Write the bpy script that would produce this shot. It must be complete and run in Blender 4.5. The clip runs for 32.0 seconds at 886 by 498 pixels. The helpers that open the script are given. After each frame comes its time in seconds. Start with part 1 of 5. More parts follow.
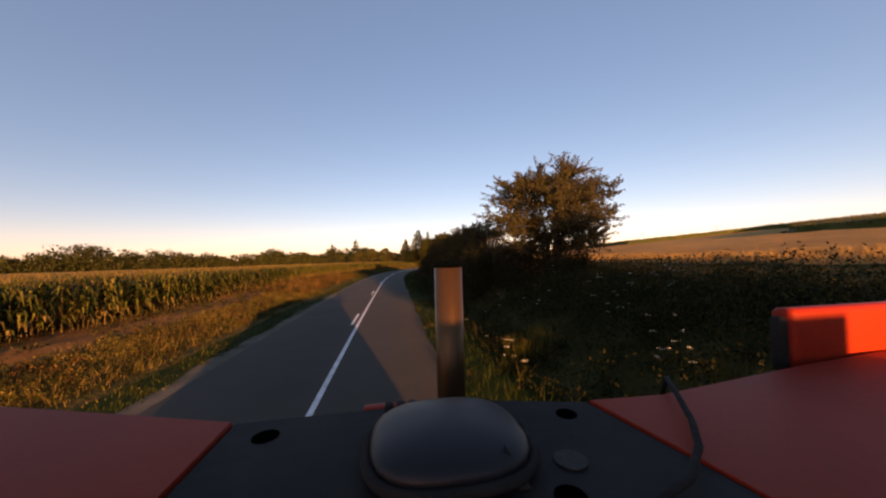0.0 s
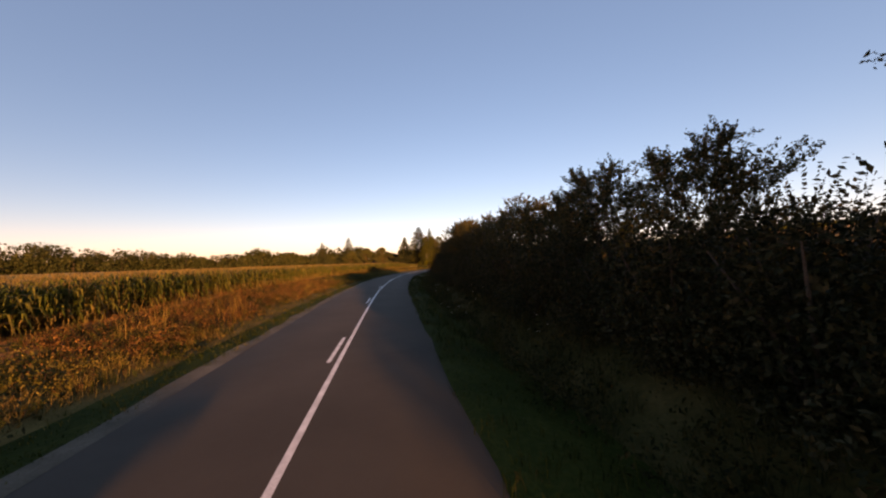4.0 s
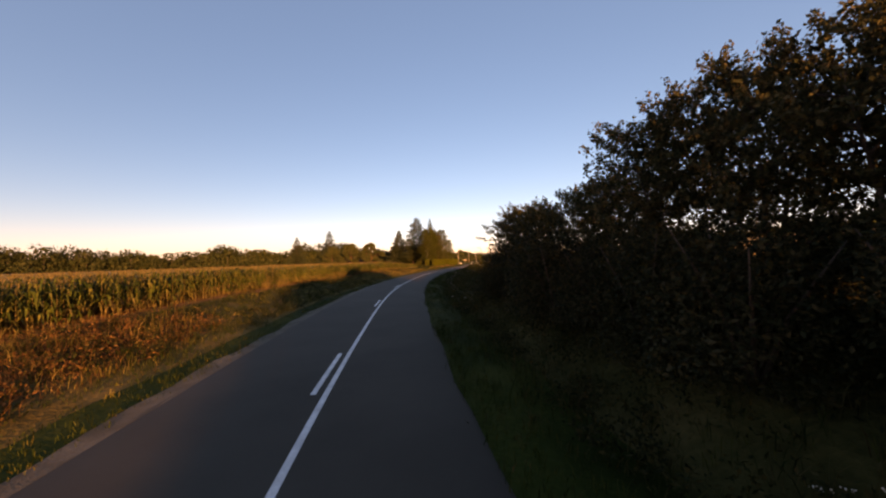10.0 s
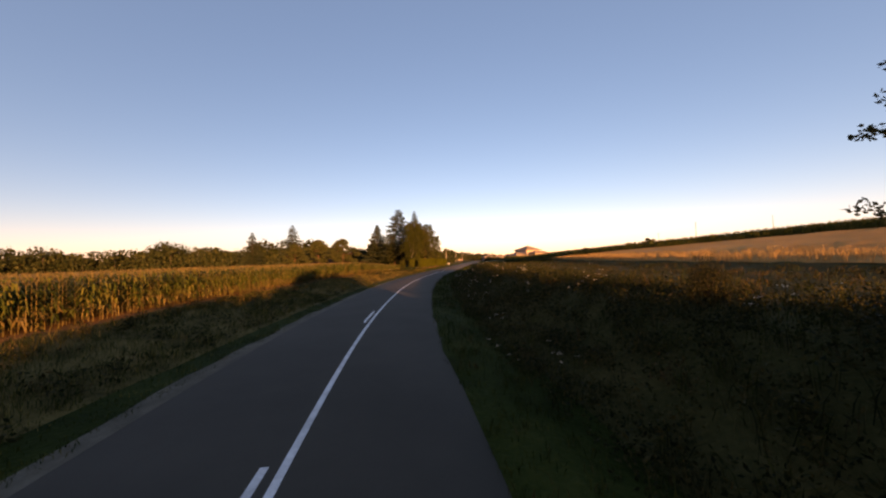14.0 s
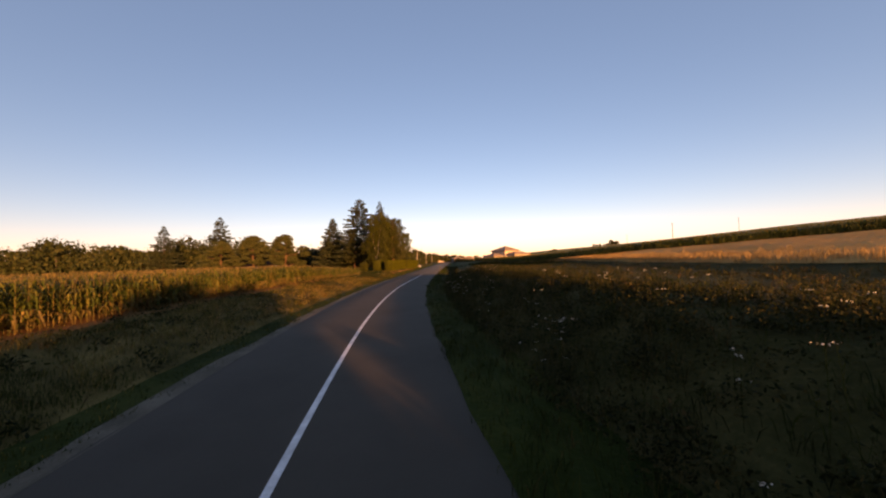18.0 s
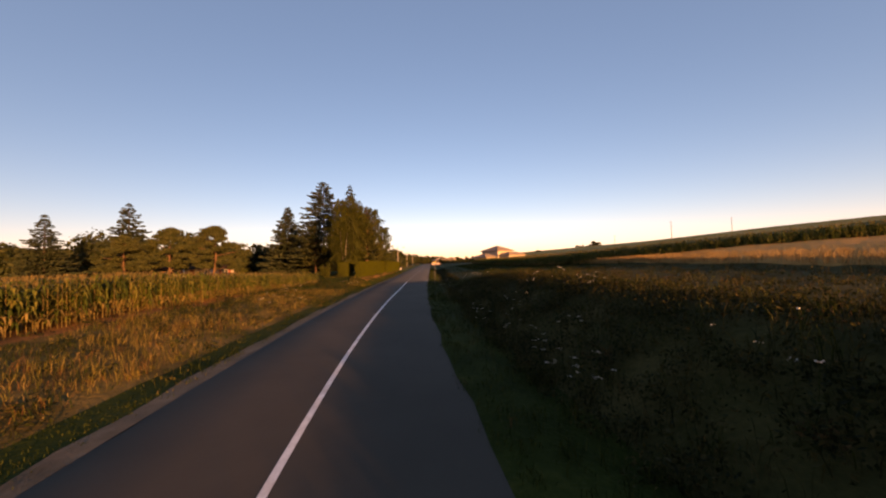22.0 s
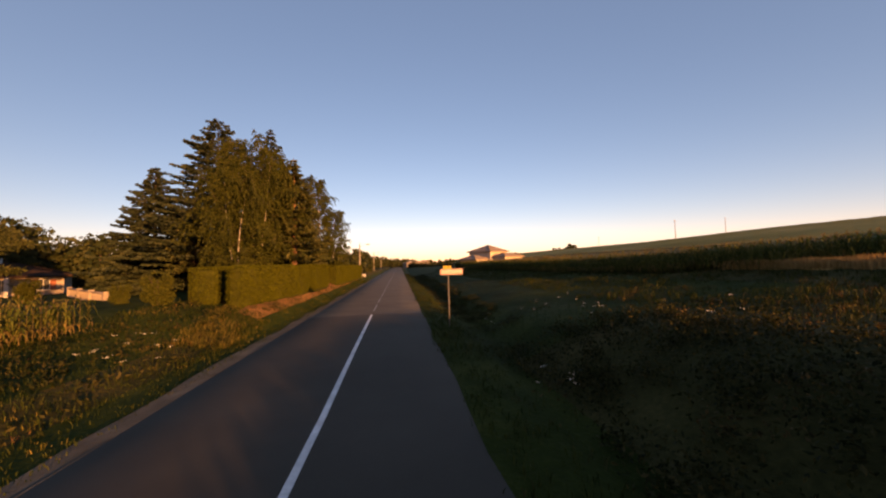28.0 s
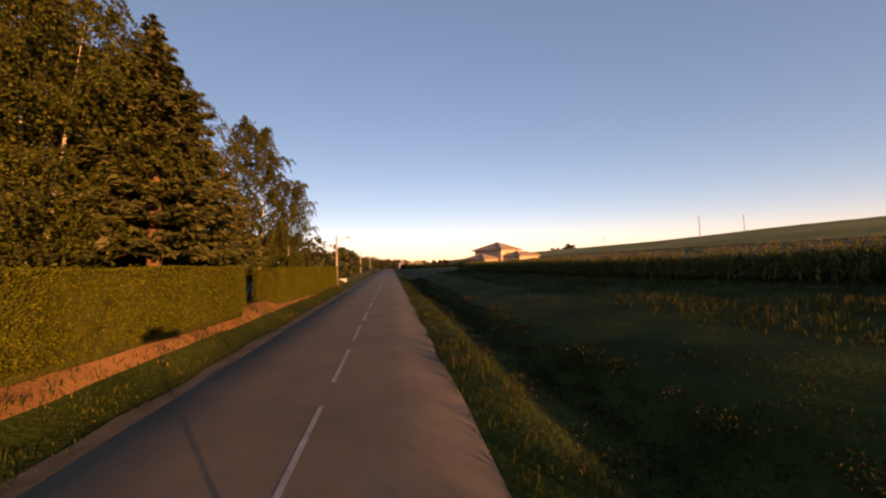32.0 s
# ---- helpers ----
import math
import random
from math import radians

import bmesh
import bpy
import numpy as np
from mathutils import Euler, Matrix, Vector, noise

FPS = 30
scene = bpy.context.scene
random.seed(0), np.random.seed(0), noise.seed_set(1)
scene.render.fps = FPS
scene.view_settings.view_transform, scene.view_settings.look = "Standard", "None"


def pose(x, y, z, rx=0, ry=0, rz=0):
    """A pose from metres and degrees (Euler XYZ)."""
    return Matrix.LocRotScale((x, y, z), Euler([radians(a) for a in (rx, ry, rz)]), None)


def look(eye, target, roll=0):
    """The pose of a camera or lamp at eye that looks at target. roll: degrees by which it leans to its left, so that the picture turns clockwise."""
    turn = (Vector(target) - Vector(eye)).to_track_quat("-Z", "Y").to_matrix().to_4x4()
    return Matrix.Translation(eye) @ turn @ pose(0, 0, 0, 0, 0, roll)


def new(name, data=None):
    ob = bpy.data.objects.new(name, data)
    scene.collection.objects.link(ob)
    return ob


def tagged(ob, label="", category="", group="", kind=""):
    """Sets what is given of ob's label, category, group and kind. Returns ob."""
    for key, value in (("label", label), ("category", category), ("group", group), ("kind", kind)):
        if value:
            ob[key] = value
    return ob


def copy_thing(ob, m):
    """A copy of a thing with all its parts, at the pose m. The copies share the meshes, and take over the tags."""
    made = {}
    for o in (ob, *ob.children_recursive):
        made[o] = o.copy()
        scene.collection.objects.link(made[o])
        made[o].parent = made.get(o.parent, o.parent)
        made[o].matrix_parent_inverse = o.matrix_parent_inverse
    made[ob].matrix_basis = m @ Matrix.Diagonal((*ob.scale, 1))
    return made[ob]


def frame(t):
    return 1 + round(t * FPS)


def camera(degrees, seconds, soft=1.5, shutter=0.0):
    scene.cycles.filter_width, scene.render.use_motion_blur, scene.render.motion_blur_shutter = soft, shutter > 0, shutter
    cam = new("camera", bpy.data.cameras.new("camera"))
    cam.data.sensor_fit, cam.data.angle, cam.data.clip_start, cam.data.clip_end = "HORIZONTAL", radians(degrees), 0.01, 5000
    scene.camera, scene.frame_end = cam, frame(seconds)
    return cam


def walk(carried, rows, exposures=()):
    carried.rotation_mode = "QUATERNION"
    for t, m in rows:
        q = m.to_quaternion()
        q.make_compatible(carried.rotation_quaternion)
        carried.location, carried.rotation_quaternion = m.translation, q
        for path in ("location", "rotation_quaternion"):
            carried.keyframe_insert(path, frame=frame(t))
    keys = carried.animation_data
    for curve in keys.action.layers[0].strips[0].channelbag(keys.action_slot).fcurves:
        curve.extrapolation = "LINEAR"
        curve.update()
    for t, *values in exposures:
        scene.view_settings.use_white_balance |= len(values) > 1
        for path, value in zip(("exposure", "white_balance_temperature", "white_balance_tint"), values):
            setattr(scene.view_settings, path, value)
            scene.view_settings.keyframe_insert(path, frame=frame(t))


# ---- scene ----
# camera and its way
cam = camera(108.0, 32.0, soft=2.2)
PATH = [
    (0.0, look((0.000, 0.000, 2.80), (-2.322, 9.721, 3.124), -1.53)),
    (0.5, look((-0.870, 2.071, 2.80), (-3.201, 11.791, 3.093), -1.53)),
    (1.0, look((-1.741, 4.152, 2.80), (-4.044, 13.878, 3.109), -1.53)),
    (1.5, look((-2.612, 6.241, 2.80), (-4.893, 15.973, 3.111), -1.53)),
    (2.0, look((-3.483, 8.341, 2.80), (-5.760, 18.073, 3.134), -1.53)),
    (2.5, look((-4.353, 10.450, 2.80), (-6.610, 20.186, 3.140), -1.53)),
    (3.0, look((-5.224, 12.568, 2.80), (-7.482, 22.304, 3.136), -1.53)),
    (3.5, look((-6.096, 14.695, 2.80), (-8.341, 24.434, 3.143), -1.53)),
    (4.0, look((-6.969, 16.832, 2.80), (-9.207, 26.572, 3.153), -1.53)),
    (4.5, look((-7.844, 18.977, 2.80), (-10.071, 28.720, 3.153), -1.53)),
    (5.0, look((-8.721, 21.134, 2.80), (-10.936, 30.879, 3.153), -1.53)),
    (5.5, look((-9.599, 23.302, 2.80), (-11.801, 33.050, 3.175), -1.53)),
    (6.0, look((-10.478, 25.482, 2.80), (-12.658, 35.235, 3.155), -1.53)),
    (6.5, look((-11.359, 27.672, 2.80), (-13.542, 37.425, 3.132), -1.53)),
    (7.0, look((-12.242, 29.874, 2.80), (-14.413, 39.629, 3.145), -1.53)),
    (7.5, look((-13.127, 32.086, 2.80), (-15.290, 41.842, 3.163), -1.53)),
    (8.0, look((-14.013, 34.309, 2.80), (-16.155, 44.069, 3.196), -1.53)),
    (8.5, look((-14.896, 36.536, 2.80), (-17.014, 46.301, 3.193), -1.53)),
    (9.0, look((-15.770, 38.752, 2.80), (-17.872, 48.521, 3.180), -1.53)),
    (9.5, look((-16.631, 40.960, 2.80), (-18.687, 50.740, 3.153), -1.53)),
    (10.0, look((-17.474, 43.162, 2.80), (-19.469, 52.956, 3.117), -1.53)),
    (10.5, look((-18.292, 45.360, 2.80), (-20.176, 55.175, 3.135), -1.53)),
    (11.0, look((-19.078, 47.556, 2.80), (-20.755, 57.408, 3.156), -1.53)),
    (11.5, look((-19.837, 49.748, 2.80), (-21.452, 59.609, 3.198), -1.53)),
    (12.0, look((-20.577, 51.934, 2.80), (-22.159, 61.801, 3.178), -1.53)),
    (12.5, look((-21.301, 54.110, 2.80), (-22.864, 63.982, 3.135), -1.53)),
    (13.0, look((-22.013, 56.275, 2.80), (-23.554, 66.149, 3.138), -1.53)),
    (13.5, look((-22.709, 58.428, 2.80), (-24.215, 68.308, 3.116), -1.53)),
    (14.0, look((-23.383, 60.571, 2.80), (-24.751, 70.473, 3.098), -1.53)),
    (14.5, look((-24.032, 62.707, 2.80), (-25.273, 72.625, 3.095), -1.53)),
    (15.0, look((-24.652, 64.834, 2.80), (-25.797, 74.762, 3.153), -1.53)),
    (15.5, look((-25.243, 66.954, 2.80), (-26.278, 76.894, 3.153), -1.53)),
    (16.0, look((-25.807, 69.065, 2.80), (-26.730, 79.016, 3.153), -1.53)),
    (16.5, look((-26.344, 71.175, 2.80), (-27.140, 81.139, 3.105), -1.53)),
    (17.0, look((-26.855, 73.297, 2.80), (-27.560, 83.266, 3.135), -1.53)),
    (17.5, look((-27.335, 75.430, 2.80), (-27.876, 85.410, 3.137), -1.53)),
    (18.0, look((-27.775, 77.577, 2.80), (-28.032, 87.569, 3.121), -1.53)),
    (18.5, look((-28.182, 79.736, 2.80), (-28.292, 89.730, 3.126), -1.53)),
    (19.0, look((-28.564, 81.904, 2.80), (-28.623, 91.898, 3.127), -1.53)),
    (19.5, look((-28.927, 84.079, 2.80), (-28.944, 94.074, 3.125), -1.53)),
    (20.0, look((-29.278, 86.262, 2.80), (-29.251, 96.257, 3.121), -1.53)),
    (20.5, look((-29.613, 88.445, 2.80), (-29.475, 98.440, 3.112), -1.53)),
    (21.0, look((-29.926, 90.621, 2.80), (-29.676, 100.613, 3.122), -1.53)),
    (21.5, look((-30.217, 92.788, 2.80), (-29.848, 102.775, 3.150), -1.53)),
    (22.0, look((-30.484, 94.947, 2.80), (-30.046, 104.931, 3.148), -1.53)),
    (22.5, look((-30.729, 97.097, 2.80), (-30.191, 107.077, 3.136), -1.53)),
    (23.0, look((-30.950, 99.239, 2.80), (-30.324, 109.215, 3.102), -1.53)),
    (23.5, look((-31.147, 101.371, 2.80), (-30.383, 111.337, 3.131), -1.53)),
    (24.0, look((-31.317, 103.495, 2.80), (-30.428, 113.451, 3.103), -1.53)),
    (24.5, look((-31.465, 105.614, 2.80), (-30.488, 115.561, 3.128), -1.53)),
    (25.0, look((-31.596, 107.736, 2.80), (-30.567, 117.677, 3.143), -1.53)),
    (25.5, look((-31.709, 109.859, 2.80), (-30.613, 119.793, 3.160), -1.53)),
    (26.0, look((-31.805, 111.985, 2.80), (-30.596, 121.906, 3.153), -1.53)),
    (26.5, look((-31.886, 114.113, 2.80), (-30.615, 124.026, 3.153), -1.53)),
    (27.0, look((-31.954, 116.243, 2.80), (-30.620, 126.147, 3.153), -1.53)),
    (27.5, look((-32.009, 118.374, 2.80), (-30.657, 128.273, 3.212), -1.53)),
    (28.0, look((-32.056, 120.506, 2.80), (-30.640, 130.396, 3.224), -1.53)),
    (28.5, look((-32.093, 122.625, 2.80), (-30.630, 132.507, 3.232), -1.53)),
    (29.0, look((-32.119, 124.705, 2.80), (-30.615, 134.582, 3.235), -1.53)),
    (29.5, look((-32.135, 126.748, 2.80), (-30.570, 136.615, 3.232), -1.53)),
    (30.0, look((-32.141, 128.753, 2.80), (-30.520, 138.612, 3.217), -1.53)),
    (30.5, look((-32.139, 130.721, 2.80), (-30.501, 140.577, 3.208), -1.53)),
    (31.0, look((-32.133, 132.650, 2.80), (-30.483, 142.503, 3.252), -1.53)),
    (31.5, look((-32.124, 134.542, 2.80), (-30.467, 144.395, 3.219), -1.53)),
    (32.0, look((-32.113, 136.396, 2.80), (-30.436, 146.244, 3.242), -1.53)),
]
walk(cam, PATH, exposures=[(0.0, 1.76, 9400, 38), (2.0, 1.86, 9400, 38), (4.0, 1.88, 9400, 38), (12.5, 1.88, 9400, 38), (14.5, 1.80, 9400, 38), (18.0, 1.76, 9400, 38), (24.0, 1.70, 9400, 38), (32.0, 1.66, 9400, 38)])

# world, sun and exposure
SUN_AZ, SUN_EL = 144.5, 5.6
world = bpy.data.worlds.new("evening_sky")
scene.world = world
world.use_nodes = True
wn = world.node_tree.nodes
sky = wn.new("ShaderNodeTexSky")
sky.sky_type = "NISHITA"
sky.sun_disc = False
sky.sun_elevation, sky.sun_rotation = radians(SUN_EL), radians(180)
sky.air_density, sky.dust_density, sky.ozone_density, sky.altitude = 0.82, 0.25, 3.0, 700
wn["Background"].inputs["Strength"].default_value = 0.118
paler = wn.new("ShaderNodeHueSaturation")
paler.inputs["Saturation"].default_value = 1.11
haze = wn.new("ShaderNodeMix")
haze.data_type, haze.blend_type = "RGBA", "MULTIPLY"
haze.inputs[0].default_value = 1.0
haze.inputs[7].default_value = (2.02, 1.09, 0.78, 1.0)
world.node_tree.links.new(sky.outputs[0], paler.inputs["Color"])
world.node_tree.links.new(paler.outputs[0], haze.inputs[6])
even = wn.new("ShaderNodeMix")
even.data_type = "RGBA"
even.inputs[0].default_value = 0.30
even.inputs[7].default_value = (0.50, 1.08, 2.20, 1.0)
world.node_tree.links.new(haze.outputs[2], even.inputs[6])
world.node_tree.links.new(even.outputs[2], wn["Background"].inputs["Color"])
sun_data = bpy.data.lights.new("sun", "SUN")
sun_data.energy, sun_data.angle, sun_data.color = 4.6, radians(0.6), (1.0, 0.56, 0.22)
sun = new("sun", sun_data)
sun_way = Vector((math.sin(radians(SUN_AZ)) * math.cos(radians(SUN_EL)), math.cos(radians(SUN_AZ)) * math.cos(radians(SUN_EL)), math.sin(radians(SUN_EL))))
sun.matrix_world = look(sun_way * 200, (0, 0, 0))

# the road's line: heading in degrees at distances along it
BENDS = [(0.0, 22.81), (9.0, 22.46), (18.2, 22.20), (27.6, 21.92), (37.1, 21.69), (46.6, 20.72), (55.9, 18.47), (65.0, 17.16), (73.8, 14.57), (82.5, 10.94), (91.3, 8.94), (100.1, 6.72), (108.7, 4.19), (117.2, 2.32), (125.7, 1.10), (134.0, 0.00), (141.6, -0.39)]
OFF = 1.55
STEP = 0.5
S0 = -150.0
_s = np.arange(S0, 700.0, STEP)
_h = np.radians(np.interp(_s, [k[0] for k in BENDS], [k[1] for k in BENDS]))
_i0 = int(round(-S0 / STEP))
_mid = (_h[1:] + _h[:-1]) / 2
_x = np.concatenate([[0], np.cumsum(-np.sin(_mid) * STEP)])
_y = np.concatenate([[0], np.cumsum(np.cos(_mid) * STEP)])
_x, _y = _x - _x[_i0], _y - _y[_i0]


def line(s, d):
    """World x, y of points at distance s along the road and d to the right of its centre line."""
    s, d = np.broadcast_arrays(np.asarray(s, float), np.asarray(d, float))
    h = np.interp(s, _s, _h)
    near = np.clip(d, -40, 40)
    far = d - near
    g = np.radians(np.interp(s, [-100, 300], [23.0, -0.5]))
    px = np.interp(s, _s, _x) + (near - OFF) * np.cos(h) + far * np.cos(g)
    py = np.interp(s, _s, _y) + (near - OFF) * np.sin(h) + far * np.sin(g)
    return px, py


def heading(s):
    return float(np.interp(s, _s, _h))


def smooth(v, a, b):
    t = np.clip((np.asarray(v, float) - a) / (b - a), 0, 1)
    return t * t * (3 - 2 * t)


def rough(px, py, size, seed=0.0):
    """Cheap smooth unevenness, about -1 to 1."""
    a, b = px / size + seed, py / size - seed
    return (np.sin(a * 1.7 + 1.3 * np.sin(b * 1.1)) + np.sin(b * 2.1 + 1.7 * np.sin(a * 0.9 + 2)) + np.sin((a + b) * 1.3 + seed)) / 3


def ground_z(s, d):
    s, d = np.broadcast_arrays(np.asarray(s, float), np.asarray(d, float))
    yard = smooth(s - 0.12 * np.clip(-d - 14, 0, 40), 138.5, 143.0)
    # left of the road: shallow ditch, dry grass slope, fields; further on a raised garden
    left_a = np.interp(-d, [3.3, 4.0, 5.2, 6.6, 9.0, 12.0, 20.0, 60.0, 140.0], [-0.02, -0.08, -0.12, 0.10, 0.35, 0.45, 0.45, 0.3, 0.2])
    left_b = np.interp(-d, [3.3, 3.9, 4.5, 5.3, 6.0, 9.0, 14.0, 20.0, 28.0, 60.0, 140.0], [-0.02, -0.08, 0.05, 0.60, 0.88, 0.95, 0.88, 0.60, 0.25, 0.25, 0.2])
    left = left_a * (1 - yard) + left_b * yard
    # right of the road: verge, ditch, bank and the rising field
    m = 0.0845 - 0.020 * smooth(s, 130, 165) * (1 - smooth(d, 40, 110)) - 0.009 * smooth(s, 235, 330) + 0.004 * smooth(s, 110, 170) * smooth(d, 40, 110)
    bank = 1 - smooth(s, 122, 143)
    high = np.interp(d, [2.75, 3.9, 5.0, 5.6, 7.0, 8.4, 9.8, 13.0, 20.0], [-0.02, -0.06, -0.38, -0.30, 0.55, 1.25, 1.48, 1.52, 1.57])
    low = np.interp(d, [2.75, 3.9, 5.0, 5.8, 7.2, 9.5, 13.0, 20.0], [-0.02, -0.06, -0.42, -0.45, 0.10, 0.42, 0.70, 1.20])
    base = high * bank + low * (1 - bank)
    field = m * d - 0.14
    crest = m * 175.0 - 0.14
    w = smooth(d, 15, 26)
    far = np.where(d < 175, field, crest + 0.01 * (d - 175))
    right = np.where(d < 15, base, base * (1 - w) + far * w)
    px, py = line(s, d)
    away = smooth(np.abs(d), 3.4, 6.0)
    z = np.where(d < -3.3, left, np.where(d > 2.75, right, -0.02))
    z = z + away * (0.07 * rough(px, py, 2.2) + 0.05 * rough(px, py, 0.8, 3.0))
    return np.where((d >= -3.3) & (d <= 2.75), -0.05, z)


def at(s, d, up=0.0):
    px, py = line(s, d)
    return Vector((float(px), float(py), float(ground_z(s, d)) + up))


def stand(s, d, turn=0.0, size=1.0, up=0.0):
    """Pose of a thing on the ground, turned from the road's heading."""
    p = at(s, d, up)
    return pose(p.x, p.y, p.z, 0, 0, math.degrees(heading(s)) + turn) @ Matrix.Scale(size, 4)


# ---- materials ----
def material(name, base, rough_=0.8, metal=0.0, spec=0.3):
    mat = bpy.data.materials.new(name)
    mat.use_nodes = True
    b = mat.node_tree.nodes["Principled BSDF"]
    b.inputs["Base Color"].default_value = (*base, 1)
    b.inputs["Roughness"].default_value = rough_
    b.inputs["Metallic"].default_value = metal
    b.inputs["Specular IOR Level"].default_value = spec
    return mat


def mottled(name, colors, scale, fine=None, bump=0.3, rough_=0.85, metal=0.0, spec=0.2, island=0.0, distance=0.02, stretch=(1, 1, 1), contrast=(0.3, 0.7)):
    """A material whose colour wanders between the given ones at two scales, with relief."""
    mat = material(name, colors[0], rough_, metal, spec)
    nt = mat.node_tree
    n, l = nt.nodes, nt.links
    b = n["Principled BSDF"]
    tc = n.new("ShaderNodeTexCoord")
    mp = n.new("ShaderNodeMapping")
    mp.inputs["Scale"].default_value = stretch
    l.new(tc.outputs["Object"], mp.inputs["Vector"])
    big = n.new("ShaderNodeTexNoise")
    big.inputs["Scale"].default_value = scale
    big.inputs["Detail"].default_value = 6
    big.inputs["Roughness"].default_value = 0.62
    l.new(mp.outputs[0], big.inputs["Vector"])
    small = n.new("ShaderNodeTexNoise")
    small.inputs["Scale"].default_value = fine or scale * 18
    small.inputs["Detail"].default_value = 4
    l.new(mp.outputs[0], small.inputs["Vector"])
    mix = n.new("ShaderNodeMath")
    mix.operation = "MULTIPLY_ADD"
    mix.inputs[1].default_value = 0.35
    l.new(small.outputs["Fac"], mix.inputs[0])
    sub = n.new("ShaderNodeMath")
    sub.operation = "MULTIPLY_ADD"
    sub.inputs[1].default_value = 0.9
    sub.inputs[2].default_value = -0.12
    l.new(big.outputs["Fac"], sub.inputs[0])
    l.new(sub.outputs[0], mix.inputs[2])
    fac = mix
    if island:
        geo = n.new("ShaderNodeNewGeometry")
        add = n.new("ShaderNodeMath")
        add.operation = "MULTIPLY_ADD"
        add.inputs[1].default_value = island
        l.new(geo.outputs["Random Per Island"], add.inputs[0])
        less = n.new("ShaderNodeMath")
        less.operation = "SUBTRACT"
        less.inputs[1].default_value = island / 2
        l.new(mix.outputs[0], less.inputs[0])
        l.new(less.outputs[0], add.inputs[2])
        fac = add
    ramp = n.new("ShaderNodeValToRGB")
    ramp.color_ramp.elements[0].position, ramp.color_ramp.elements[1].position = contrast
    ramp.color_ramp.elements[0].color = (*colors[0], 1)
    ramp.color_ramp.elements[1].color = (*colors[-1], 1)
    for k, c in enumerate(colors[1:-1]):
        e = ramp.color_ramp.elements.new(contrast[0] + (contrast[1] - contrast[0]) * (k + 1) / (len(colors) - 1))
        e.color = (*c, 1)
    l.new(fac.outputs[0], ramp.inputs["Fac"])
    l.new(ramp.outputs["Color"], b.inputs["Base Color"])
    if bump:
        bp = n.new("ShaderNodeBump")
        bp.inputs["Strength"].default_value = bump
        bp.inputs["Distance"].default_value = distance
        l.new(small.outputs["Fac"], bp.inputs["Height"])
        l.new(bp.outputs[0], b.inputs["Normal"])
    return mat


def leafy(name, colors, through_=0.35, rough_=0.6):
    """Leaf material: varied leaf by leaf, letting some light through."""
    mat = mottled(name, colors, 0.5, fine=6, bump=0, rough_=rough_, spec=0.06, island=0.9, contrast=(0.1, 0.9))
    nt = mat.node_tree
    n, l = nt.nodes, nt.links
    b = n["Principled BSDF"]
    tr = n.new("ShaderNodeBsdfTranslucent")
    l.new(b.inputs["Base Color"].links[0].from_socket, tr.inputs["Color"])
    mx = n.new("ShaderNodeMixShader")
    mx.inputs["Fac"].default_value = through_
    l.new(b.outputs[0], mx.inputs[1])
    l.new(tr.outputs[0], mx.inputs[2])
    l.new(mx.outputs[0], n["Material Output"].inputs["Surface"])
    return mat


asphalt = mottled("asphalt", [(0.038, 0.032, 0.024), (0.056, 0.047, 0.036)], 0.35, fine=55, bump=0.35, rough_=0.85, distance=0.006)
asphalt_old = mottled("worn_asphalt", [(0.074, 0.061, 0.045), (0.112, 0.093, 0.069)], 0.5, fine=55, bump=0.35, rough_=0.9, distance=0.006)
road_paint = mottled("white_road_paint", [(0.42, 0.40, 0.38), (0.72, 0.71, 0.69)], 2.5, fine=40, bump=0.15, rough_=0.6, distance=0.003)
worn_paint = mottled("worn_road_paint", [(0.094, 0.086, 0.083), (0.259, 0.252, 0.245)], 2.0, fine=30, bump=0.15, rough_=0.7, distance=0.003)
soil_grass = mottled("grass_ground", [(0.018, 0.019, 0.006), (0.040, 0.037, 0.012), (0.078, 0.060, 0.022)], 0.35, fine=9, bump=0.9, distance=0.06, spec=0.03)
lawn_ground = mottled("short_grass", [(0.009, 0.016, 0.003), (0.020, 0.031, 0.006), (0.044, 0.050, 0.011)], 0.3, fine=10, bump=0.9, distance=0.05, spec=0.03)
hill_grass = mottled("hill_grass", [(0.13, 0.115, 0.03), (0.21, 0.17, 0.05), (0.29, 0.22, 0.075)], 0.04, fine=0.8, bump=0.8, distance=0.2, spec=0.03)
dry_turf = mottled("dry_turf", [(0.040, 0.032, 0.010), (0.095, 0.068, 0.022), (0.16, 0.11, 0.038)], 0.5, fine=9, bump=0.9, distance=0.06, spec=0.03)
dry_soil = mottled("dry_soil", [(0.13, 0.064, 0.024), (0.24, 0.122, 0.048)], 0.7, fine=14, bump=0.7, distance=0.04, spec=0.03)
grass_green = leafy("green_grass", [(0.008, 0.015, 0.003), (0.020, 0.031, 0.006), (0.044, 0.049, 0.011)])
dead_weed = leafy("dead_brown_weeds", [(0.036, 0.018, 0.008), (0.085, 0.042, 0.016), (0.155, 0.080, 0.030)], 0.25)
grass_dry = leafy("dry_grass", [(0.085, 0.066, 0.018), (0.18, 0.130, 0.038), (0.28, 0.19, 0.066)])
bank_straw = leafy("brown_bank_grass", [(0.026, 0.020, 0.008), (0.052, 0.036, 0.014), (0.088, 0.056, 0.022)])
grass_gold = leafy("yellowing_grass", [(0.050, 0.048, 0.010), (0.105, 0.088, 0.020), (0.19, 0.14, 0.040)])
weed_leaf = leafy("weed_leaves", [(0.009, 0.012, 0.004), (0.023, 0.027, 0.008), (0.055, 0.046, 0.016)])
